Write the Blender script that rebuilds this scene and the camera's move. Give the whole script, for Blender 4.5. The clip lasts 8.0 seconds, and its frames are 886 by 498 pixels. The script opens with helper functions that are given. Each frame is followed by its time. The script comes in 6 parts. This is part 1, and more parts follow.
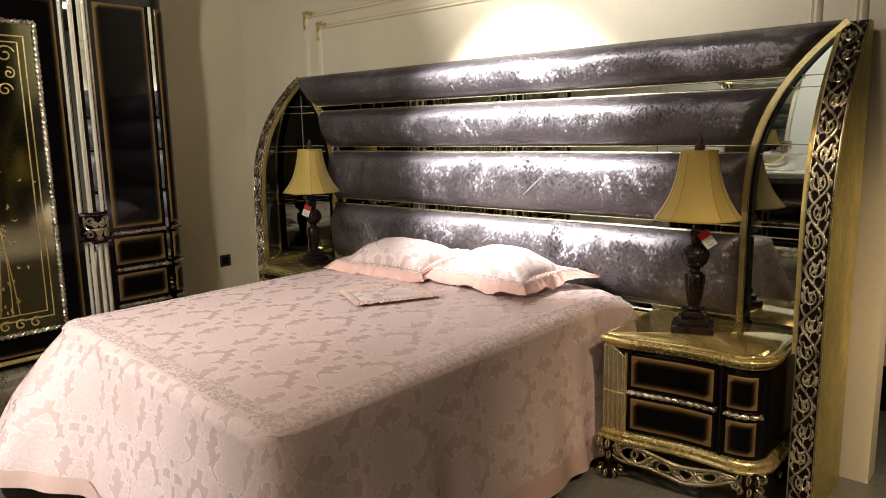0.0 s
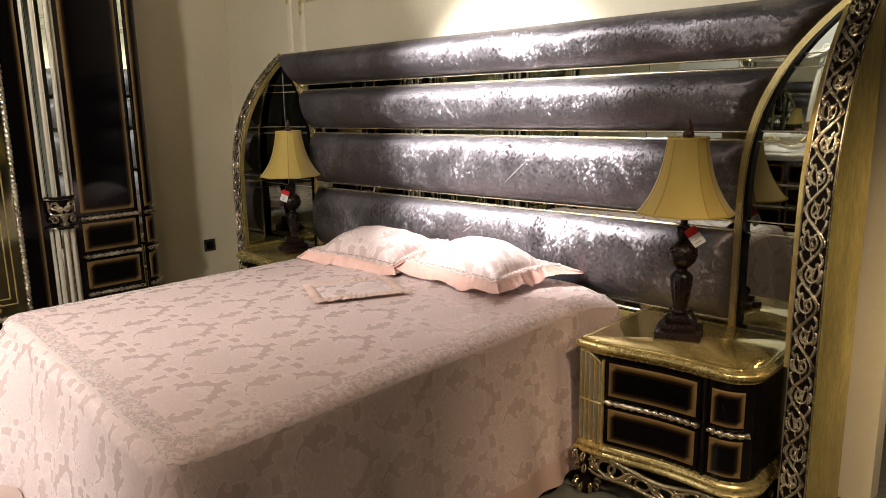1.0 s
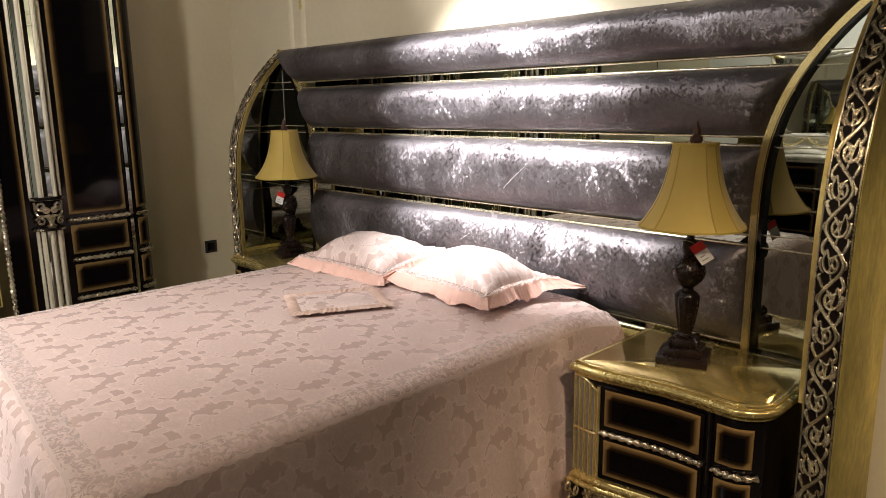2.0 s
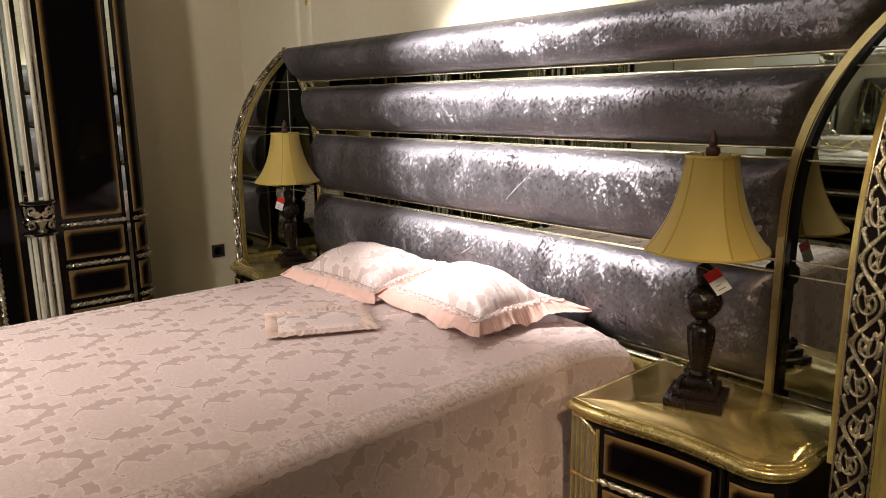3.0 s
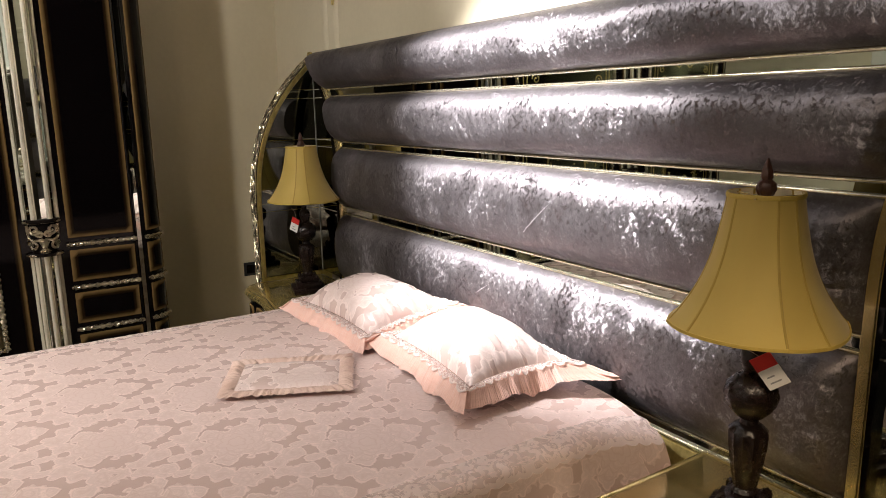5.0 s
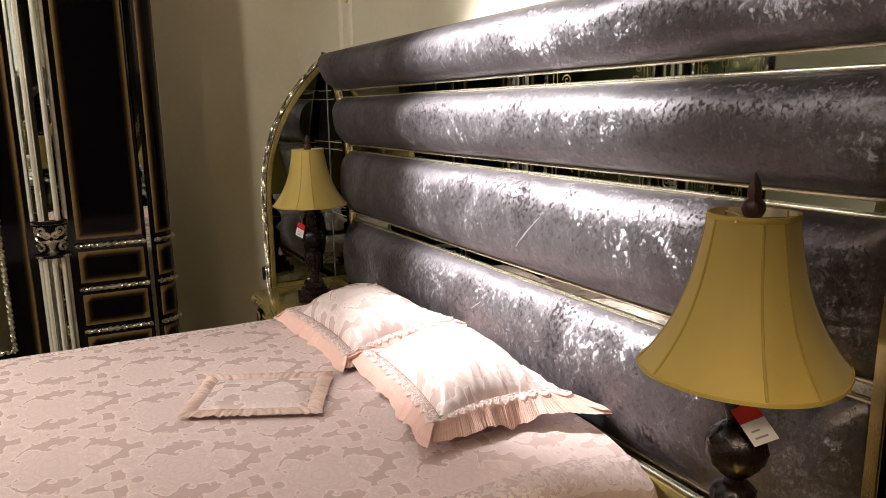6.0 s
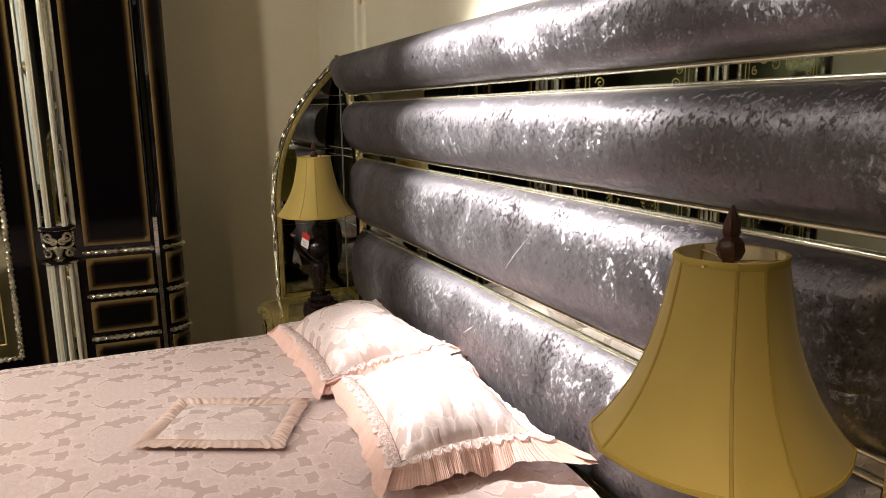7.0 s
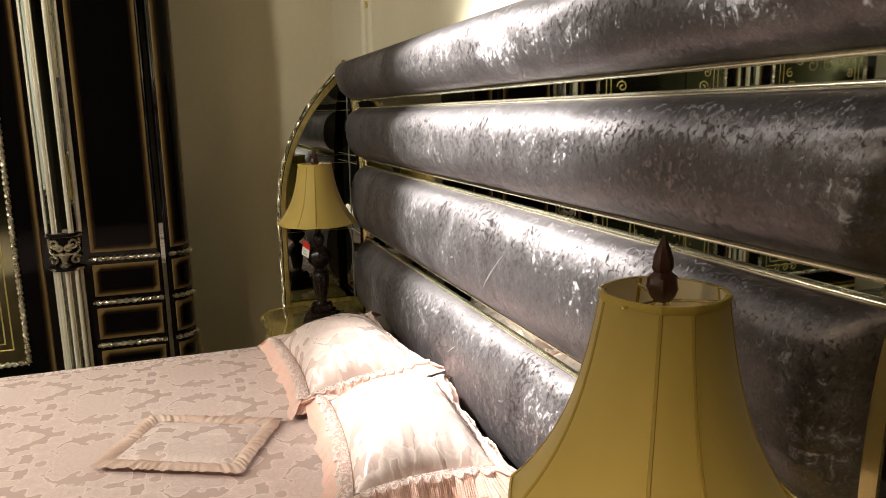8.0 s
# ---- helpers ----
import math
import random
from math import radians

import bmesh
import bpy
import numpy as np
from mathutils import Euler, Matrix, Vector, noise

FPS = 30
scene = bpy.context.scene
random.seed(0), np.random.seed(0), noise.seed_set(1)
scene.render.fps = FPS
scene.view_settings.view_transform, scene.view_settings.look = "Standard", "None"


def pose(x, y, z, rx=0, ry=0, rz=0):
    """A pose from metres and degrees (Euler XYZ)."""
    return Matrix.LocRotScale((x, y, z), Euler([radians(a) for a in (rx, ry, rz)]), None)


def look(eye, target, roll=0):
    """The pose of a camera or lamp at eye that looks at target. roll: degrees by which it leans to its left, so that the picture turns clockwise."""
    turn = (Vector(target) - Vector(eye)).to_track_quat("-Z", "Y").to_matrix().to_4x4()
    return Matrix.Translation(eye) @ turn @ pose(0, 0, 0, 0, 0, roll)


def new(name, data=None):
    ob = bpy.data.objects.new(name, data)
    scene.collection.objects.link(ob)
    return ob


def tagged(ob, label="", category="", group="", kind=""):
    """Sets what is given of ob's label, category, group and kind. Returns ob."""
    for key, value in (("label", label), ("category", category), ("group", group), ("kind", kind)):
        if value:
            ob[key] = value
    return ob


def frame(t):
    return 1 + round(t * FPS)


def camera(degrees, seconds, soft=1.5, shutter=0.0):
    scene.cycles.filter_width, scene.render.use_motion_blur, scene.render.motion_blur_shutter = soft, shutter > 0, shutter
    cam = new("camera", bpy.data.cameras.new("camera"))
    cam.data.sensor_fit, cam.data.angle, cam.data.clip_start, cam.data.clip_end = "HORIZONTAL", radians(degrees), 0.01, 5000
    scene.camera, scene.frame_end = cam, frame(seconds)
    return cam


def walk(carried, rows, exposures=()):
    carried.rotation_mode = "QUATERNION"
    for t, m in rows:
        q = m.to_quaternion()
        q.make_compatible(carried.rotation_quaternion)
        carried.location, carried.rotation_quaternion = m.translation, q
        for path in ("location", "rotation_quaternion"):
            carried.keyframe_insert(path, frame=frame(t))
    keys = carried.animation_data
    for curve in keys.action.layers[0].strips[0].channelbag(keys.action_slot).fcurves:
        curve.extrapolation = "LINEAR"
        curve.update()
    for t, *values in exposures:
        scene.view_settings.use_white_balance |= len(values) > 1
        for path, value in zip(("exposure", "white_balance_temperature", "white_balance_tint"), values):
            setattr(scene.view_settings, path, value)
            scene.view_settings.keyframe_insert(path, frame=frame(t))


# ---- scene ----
cam = camera(64.4, 8.0, soft=0.8)
METRES, EYE, TILT, LEAN, TURN = 2.2, 1.38, 0.0, 0.0, 41.7
ROWS = [
    (0.0, 0.0, 0.0, 0.0, -0.2, -9.49, 1.17),
    (0.5, 0.0474, 0.0423, 0.0025, 0.43, -10.59, 1.08),
    (1.0, 0.0987, 0.1074, 0.0097, 1.73, -11.32, 0.99),
    (1.5, 0.1318, 0.1524, 0.0105, 2.84, -11.47, 0.86),
    (3.0, 0.2342, 0.3242, 0.0243, 7.68, -11.77, 0.62),
    (3.5, 0.2543, 0.379, 0.0257, 9.27, -11.83, 0.59),
    (4.0, 0.2749, 0.4536, 0.0342, 11.62, -11.89, 0.7),
    (4.5, 0.2968, 0.4999, 0.0346, 13.17, -11.58, 0.8),
    (5.0, 0.3363, 0.5606, 0.0356, 15.51, -11.43, 1.01),
    (6.5, 0.432, 0.7112, 0.0374, 22.46, -11.22, 0.73),
    (7.0, 0.4573, 0.769, 0.0446, 24.74, -11.15, 0.75),
    (7.5, 0.4786, 0.8064, 0.0476, 26.36, -11.07, 0.77),
    (8.0, 0.5088, 0.8475, 0.051, 28.41, -10.93, 0.91),
]
walk(cam, [(t, pose(0, 0, EYE, TILT, LEAN, TURN) @ pose(METRES * x, METRES * y, METRES * z, 90 + pitch, roll, yaw)) for t, x, y, z, yaw, pitch, roll in ROWS], [(0.0, -0.17, 6480, 12), (1.5, -0.20, 6480, 12), (5.2, -0.20, 6430, 12), (6.5, -0.15, 6460, 10.5), (7.2, -0.12, 6550, 8.5), (8.0, -0.12, 6850, 5)])

# ---- light ----
world = bpy.data.worlds.new("showroom_dark")
world.use_nodes = True
world.node_tree.nodes["Background"].inputs[0].default_value = (0.9, 0.8, 0.62, 1)
world.node_tree.nodes["Background"].inputs[1].default_value = 0.003
scene.world = world


def spot(name, eye, target, power, size, blend, radius, colour):
    lamp = bpy.data.lights.new(name, "SPOT")
    lamp.energy, lamp.spot_size, lamp.spot_blend = power, radians(size), blend
    lamp.shadow_soft_size, lamp.color = radius, colour
    ob = new(name, lamp)
    ob.matrix_world = look(eye, target)
    return ob


WARM = (1.0, 0.905, 0.80)
SOFTWARM = (1.0, 0.93, 0.865)
AMBER = (1.0, 0.765, 0.52)
NEUTRAL = (1.0, 0.97, 0.965)
CEIL = 2.90
spot("pillow_spot", (-2.45, 2.05, CEIL - 0.10), (-1.82, 2.42, 0.70), 40, 58, 1.0, 0.03, NEUTRAL)
spot("headboard_spot", (-2.52, 1.05, CEIL - 0.10), (-2.07, 2.84, 1.26), 2000, 37, 1.0, 0.03, NEUTRAL)
spot("headboard_spill", (-2.52, 1.05, CEIL - 0.10), (-1.82, 2.96, 2.50), 330, 66, 1.0, 0.03, NEUTRAL)
spot("bed_spot", (-1.75, -0.22, CEIL - 0.10), (-4.50, 2.10, 1.05), 225, 106, 1.0, 0.09, SOFTWARM)
# four added fills without a known source: bed foot, nightstand, wing, dresser wall
spot("foot_fill", (-2.65, -2.55, CEIL - 0.10), (-2.60, 0.92, 0.32), 960, 38, 1.0, 0.04, (1.0, 0.965, 0.935))
spot("aisle_fill", (0.90, 0.90, CEIL - 0.10), (-0.52, 2.38, 0.42), 290, 42, 1.0, 0.12, AMBER)
spot("side_fill", (2.60, 2.70, CEIL - 0.10), (-0.50, 2.95, 0.9), 320, 20, 1.0, 0.10, AMBER)
spot("dresser_fill", (-2.45, -1.95, CEIL - 0.10), (-2.45, -3.90, 1.40), 460, 120, 1.0, 0.06, SOFTWARM)
PANELS = [(-0.9, 0.35), (-3.1, 0.75), (-2.9, -2.2), (1.2, -1.6), (-0.6, -2.4)]
for k, (px, py) in enumerate(PANELS):
    lamp = bpy.data.lights.new("panel_lamp", "AREA")
    lamp.shape, lamp.size, lamp.energy, lamp.color = "SQUARE", 0.18, (21, 11, 6, 6, 6)[k], (AMBER, WARM, WARM, WARM, WARM)[k]
    new("panel_lamp", lamp).matrix_world = look((px, py, CEIL - 0.035), (px, py, 0))

# ---- materials ----


def mat(name):
    m = bpy.data.materials.new(name)
    m.use_nodes = True
    return m, m.node_tree, m.node_tree.nodes["Principled BSDF"]


def node(nt, kind, **settings):
    n = nt.nodes.new(kind)
    for key, value in settings.items():
        n.inputs[key].default_value = value
    return n


def calc(nt, op, a, b=None, c=None):
    n = nt.nodes.new("ShaderNodeMath")
    n.operation = op
    for i, v in enumerate((a, b, c)):
        if v is None:
            continue
        if isinstance(v, (int, float)):
            n.inputs[i].default_value = v
        else:
            nt.links.new(v, n.inputs[i])
    return n.outputs[0]


def ramp(nt, fac, stops):
    n = nt.nodes.new("ShaderNodeValToRGB")
    e = n.color_ramp.elements
    e[0].position, e[0].color = stops[0][0], (*stops[0][1], 1)
    e[1].position, e[1].color = stops[-1][0], (*stops[-1][1], 1)
    for p, col in stops[1:-1]:
        x = e.new(p)
        x.color = (*col, 1)
    nt.links.new(fac, n.inputs[0])
    return n.outputs[0]


def grey(v):
    return (v, v, v)


def coords(nt, which="Object", scale=(1, 1, 1)):
    tc = nt.nodes.new("ShaderNodeTexCoord")
    mp = nt.nodes.new("ShaderNodeMapping")
    mp.inputs["Scale"].default_value = scale
    nt.links.new(tc.outputs[which], mp.inputs[0])
    return mp.outputs[0]


def noisy(nt, vec, scale, detail=4, rough=0.55, distort=0.0):
    n = node(nt, "ShaderNodeTexNoise", Scale=scale, Detail=detail, Roughness=rough, Distortion=distort)
    nt.links.new(vec, n.inputs["Vector"])
    return n.outputs["Fac"]


def bump(nt, bsdf, height, strength, distance=0.004):
    n = node(nt, "ShaderNodeBump", Strength=strength, Distance=distance)
    nt.links.new(height, n.inputs["Height"])
    nt.links.new(n.outputs[0], bsdf.inputs["Normal"])


def simple(name, colour_a, colour_b, rough, metal=0.0, scale=14.0, bumpy=0.1, rough_var=0.1, stretch=(1, 1, 1), coat=0.0, fine=5.0):
    """A surface with grain and stains at two scales."""
    m, nt, b = mat(name)
    v = coords(nt, "Object", stretch)
    big, small = noisy(nt, v, scale * 0.25, 4), noisy(nt, v, scale * fine, 5, 0.6)
    mixed = calc(nt, "MULTIPLY_ADD", small, 0.4, calc(nt, "MULTIPLY", big, 0.6))
    nt.links.new(ramp(nt, mixed, [(0.36, colour_a), (0.62, colour_b)]), b.inputs["Base Color"])
    nt.links.new(calc(nt, "MULTIPLY_ADD", calc(nt, "SUBTRACT", mixed, 0.5), rough_var * 2, rough), b.inputs["Roughness"])
    b.inputs["Metallic"].default_value = metal
    b.inputs["Coat Weight"].default_value = coat
    b.inputs["Coat Roughness"].default_value = 0.05
    if bumpy:
        bump(nt, b, small, bumpy, 0.003)
    return m


M_WALL = simple("cream_wall_paint", (0.66, 0.59, 0.42), (0.71, 0.64, 0.46), 0.55, scale=8, bumpy=0.06)
# charcoal so that the unseen ceiling adds little to the lacquer's reflections
M_CEIL = simple("charcoal_unseen_ceiling", (0.030, 0.029, 0.027), (0.040, 0.038, 0.035), 0.75, bumpy=0.03)
M_TAUPE = simple("dark_taupe_unseen_wall", (0.085, 0.072, 0.058), (0.11, 0.094, 0.075), 0.6, scale=8, bumpy=0.05)
M_GOLD = simple("aged_gold_leaf", (0.44, 0.32, 0.095), (0.80, 0.65, 0.26), 0.34, 0.74, scale=13, bumpy=0.12, rough_var=0.20, stretch=(1, 1, 0.6))
M_WINGGOLD = simple("stained_yellow_gold_leaf", (0.30, 0.235, 0.050), (0.72, 0.60, 0.185), 0.40, 0.66, scale=17, bumpy=0.10, rough_var=0.22, stretch=(1, 1, 0.5), fine=3.0)
M_PALEWALL = simple("pale_grey_wall_paint", (0.66, 0.67, 0.62), (0.72, 0.73, 0.68), 0.6, scale=8, bumpy=0.05)
M_GOLDBRIGHT = simple("polished_champagne_gold", (0.66, 0.52, 0.22), (0.82, 0.69, 0.36), 0.24, 0.82, scale=20, bumpy=0.015)
M_GOLDTOP = simple("lacquered_gold_leaf", (0.40, 0.295, 0.075), (0.92, 0.74, 0.30), 0.15, 0.78, scale=30, bumpy=0.012, rough_var=0.14, stretch=(0.7, 1.6, 1), coat=0.35)
M_GOLDEDGE = simple("burnished_gold_leaf", (0.34, 0.255, 0.075), (0.82, 0.68, 0.30), 0.27, 0.80, scale=12, bumpy=0.0, rough_var=0.10)
M_SILVER = simple("antique_silver_leaf", (0.34, 0.285, 0.195), (0.84, 0.75, 0.58), 0.28, 0.95, scale=40, bumpy=0.15)
M_VINE = simple("tarnished_silver_gilt", (0.20, 0.160, 0.095), (0.80, 0.705, 0.51), 0.26, 0.94, scale=60, bumpy=0.2)
M_SILVERGOLD = simple("worn_silver_gilt", (0.34, 0.27, 0.13), (0.80, 0.70, 0.47), 0.25, 0.95, scale=36, bumpy=0.15)
M_PEWTER = simple("grey_pewter_inlay", (0.20, 0.20, 0.185), (0.30, 0.30, 0.275), 0.3, 0.4, scale=20, bumpy=0.05)
M_BEAD = simple("champagne_metal", (0.68, 0.62, 0.45), (0.86, 0.80, 0.63), 0.20, 0.9, scale=20, bumpy=0.04)
M_PRESSED = simple("pressed_velvet_pile", (0.34, 0.32, 0.35), (0.58, 0.56, 0.60), 0.34, 0.75, scale=60, bumpy=0.3)
M_CHROME = simple("bright_silver_rib", (0.76, 0.71, 0.56), (0.90, 0.85, 0.70), 0.18, 0.42, scale=16, bumpy=0.02)
M_BLACK = simple("black_lacquer", (0.0025, 0.0020, 0.0022), (0.005, 0.0038, 0.004), 0.09, scale=6, bumpy=0.01, rough_var=0.05, coat=0.0)
M_BLACK.node_tree.nodes["Principled BSDF"].inputs["Specular IOR Level"].default_value = 0.28
M_DARKGROUND = simple("dark_umber_ground", (0.003, 0.002, 0.002), (0.010, 0.006, 0.005), 0.45, scale=30, bumpy=0.15)
M_DARKGROUND.node_tree.nodes["Principled BSDF"].inputs["Specular IOR Level"].default_value = 0.12
M_BRONZE = simple("dark_bronze_resin", (0.004, 0.003, 0.0025), (0.018, 0.009, 0.007), 0.27, 0.0, scale=24, bumpy=0.22, coat=0.0)
M_BRONZE.node_tree.nodes["Principled BSDF"].inputs["Specular IOR Level"].default_value = 0.34
M_FINIAL = simple("red_brown_carved_wood", (0.035, 0.012, 0.008), (0.095, 0.036, 0.022), 0.38, scale=40, bumpy=0.25)
M_IRON = simple("black_plastic", (0.012, 0.012, 0.013), (0.02, 0.02, 0.021), 0.4, bumpy=0.02)
M_RED = simple("red_card", (0.55, 0.02, 0.018), (0.65, 0.03, 0.025), 0.4, bumpy=0.02)
M_WHITECARD = simple("white_card", (0.74, 0.72, 0.70), (0.8, 0.79, 0.77), 0.45, bumpy=0.02)
M_GREYINK = simple("grey_print", (0.22, 0.22, 0.23), (0.3, 0.3, 0.31), 0.5, bumpy=0)
M_STRING = simple("thin_cord", (0.3, 0.25, 0.18), (0.4, 0.34, 0.25), 0.8, bumpy=0)
M_TILE = simple("grey_stone_tile", (0.12, 0.12, 0.10), (0.19, 0.19, 0.16), 0.22, scale=7, bumpy=0.03, rough_var=0.12)
M_GROUT = simple("dark_grout", (0.12, 0.12, 0.10), (0.16, 0.16, 0.13), 0.8, scale=30)


def make_mirror(name, colour, rough):
    m, nt, b = mat(name)
    v = coords(nt)
    n = noisy(nt, v, 5, 3)
    nt.links.new(ramp(nt, n, [(0.3, [c * 0.93 for c in colour]), (0.7, colour)]), b.inputs["Base Color"])
    b.inputs["Metallic"].default_value = 1.0
    nt.links.new(calc(nt, "MULTIPLY_ADD", n, 0.015, rough), b.inputs["Roughness"])
    return m


M_MIRROR = make_mirror("smoked_mirror_glass", (0.42, 0.44, 0.39), 0.01)
M_CLEARMIRROR = make_mirror("clear_mirror_glass", (0.86, 0.88, 0.86), 0.005)
M_GREENGLASS = make_mirror("olive_tinted_mirror_glass", (0.26, 0.27, 0.165), 0.10)


def make_burst():
    """Black lacquer whose panels fade to amber at their rims."""
    m, nt, b = mat("sunburst_lacquer")
    at = nt.nodes.new("ShaderNodeAttribute")
    at.attribute_name = "burst"
    v = coords(nt)
    f = calc(nt, "ADD", at.outputs["Fac"], calc(nt, "MULTIPLY", calc(nt, "SUBTRACT", noisy(nt, v, 22, 3), 0.5), 0.16))
    nt.links.new(ramp(nt, f, [(0.05, (0.0028, 0.002, 0.0022)), (0.45, (0.020, 0.0115, 0.0045)), (1.0, (0.190, 0.122, 0.048))]), b.inputs["Base Color"])
    b.inputs["Roughness"].default_value = 0.06
    b.inputs["Specular IOR Level"].default_value = 0.10
    b.inputs["Coat Weight"].default_value = 0.0
    b.inputs["Coat Roughness"].default_value = 0.04
    bump(nt, b, noisy(nt, v, 60, 2), 0.015, 0.002)
    return m


M_BURST = make_burst()


def clamp01(nt, value, gain, at):
    """0 below, 1 above the value 'at', with a soft step of slope gain."""
    n = calc(nt, "MULTIPLY_ADD", calc(nt, "SUBTRACT", value, at), gain, 0.5)
    return calc(nt, "MINIMUM", calc(nt, "MAXIMUM", n, 0), 1)


def line_at(nt, value, at, width):
    """1 on the contour of a value, falling to 0 at the width."""
    return calc(nt, "MAXIMUM", calc(nt, "SUBTRACT", 1.0, calc(nt, "DIVIDE", calc(nt, "ABSOLUTE", calc(nt, "SUBTRACT", value, at)), width)), 0)


def vec(nt, op, a, b=None, scale=None):
    n = nt.nodes.new("ShaderNodeVectorMath")
    n.operation = op
    for i, v in enumerate((a, b)):
        if v is None:
            continue
        if isinstance(v, tuple):
            n.inputs[i].default_value = v
        else:
            nt.links.new(v, n.inputs[i])
    if scale is not None:
        if isinstance(scale, (int, float)):
            n.inputs["Scale"].default_value = scale
        else:
            nt.links.new(scale, n.inputs["Scale"])
    return n.outputs[0]


def make_velvet():
    """Crushed velvet: an even pile with ragged flakes that were pressed up or down and so catch the light elsewhere."""
    m, nt, b = mat("crushed_grey_velvet")
    v = coords(nt, "Object", (1.0, 1.0, 0.86))
    cloud = noisy(nt, v, 4.0, 6, 0.66, 0.5)
    ragged = noisy(nt, v, 62, 12, 0.86, 0.8)
    other = noisy(nt, vec(nt, "ADD", v, (3.7, 1.9, 8.3)), 84, 10, 0.82, 0.5)
    grain = noisy(nt, v, 240, 4, 0.7, 0.3)
    lift = calc(nt, "MULTIPLY", calc(nt, "SUBTRACT", cloud, 0.5), 0.46)
    up = clamp01(nt, calc(nt, "ADD", ragged, lift), 13, 0.585)
    down = clamp01(nt, calc(nt, "SUBTRACT", other, lift), 13, 0.58)
    tone = calc(nt, "ADD", calc(nt, "MULTIPLY", cloud, 0.5), calc(nt, "ADD", calc(nt, "MULTIPLY", ragged, 0.3), calc(nt, "MULTIPLY", grain, 0.2)))
    nt.links.new(ramp(nt, tone, [(0.36, (0.104, 0.094, 0.099)), (0.52, (0.166, 0.152, 0.159)), (0.64, (0.295, 0.277, 0.291))]), b.inputs["Base Color"])
    nt.links.new(ramp(nt, tone, [(0.38, grey(0.50)), (0.62, grey(0.42))]), b.inputs["Roughness"])
    b.inputs["Metallic"].default_value = 0.80
    b.inputs["Anisotropic"].default_value = 0.55
    tang = nt.nodes.new("ShaderNodeTangent")
    tang.direction_type = "UV_MAP"
    nt.links.new(tang.outputs[0], b.inputs["Tangent"])
    lean = nt.nodes.new("ShaderNodeNewGeometry").outputs["Normal"]
    for size, amount in ((7.0, 0.45), (60.0, 0.42), (210.0, 0.50)):
        cell = node(nt, "ShaderNodeTexNoise", Scale=size, Detail=5.0, Roughness=0.7, Distortion=0.3)
        nt.links.new(v, cell.inputs["Vector"])
        lean = vec(nt, "ADD", lean, vec(nt, "SCALE", vec(nt, "SUBTRACT", cell.outputs["Color"], (0.5, 0.5, 0.5)), None, amount))
    lean = vec(nt, "ADD", lean, vec(nt, "SCALE", (0.16, -0.05, 0.54), None, up))
    lean = vec(nt, "ADD", lean, vec(nt, "SCALE", (0.02, 0.05, -0.74), None, down))
    nt.links.new(vec(nt, "NORMALIZE", lean), b.inputs["Normal"])
    return m


M_VELVET = make_velvet()


# the damask's repeat, for a cell of 0.35 by 0.53 m: lobes (across, along, radius) of a medallion and of the scrolls round it
MEDALLION = ((0.0, 0.0, 0.078), (0.056, 0.040, 0.040), (0.066, -0.036, 0.034), (0.022, 0.092, 0.036), (0.036, -0.088, 0.030), (0.0, 0.136, 0.020), (0.098, 0.006, 0.018), (0.0, -0.128, 0.024), (0.088, 0.072, 0.018), (0.070, -0.098, 0.016))
SCROLLS = ((0.175, 0.0, 0.036), (0.152, 0.052, 0.026), (0.133, 0.092, 0.034), (0.094, 0.126, 0.023), (0.082, 0.166, 0.035), (0.040, 0.196, 0.027), (0.014, 0.232, 0.030))


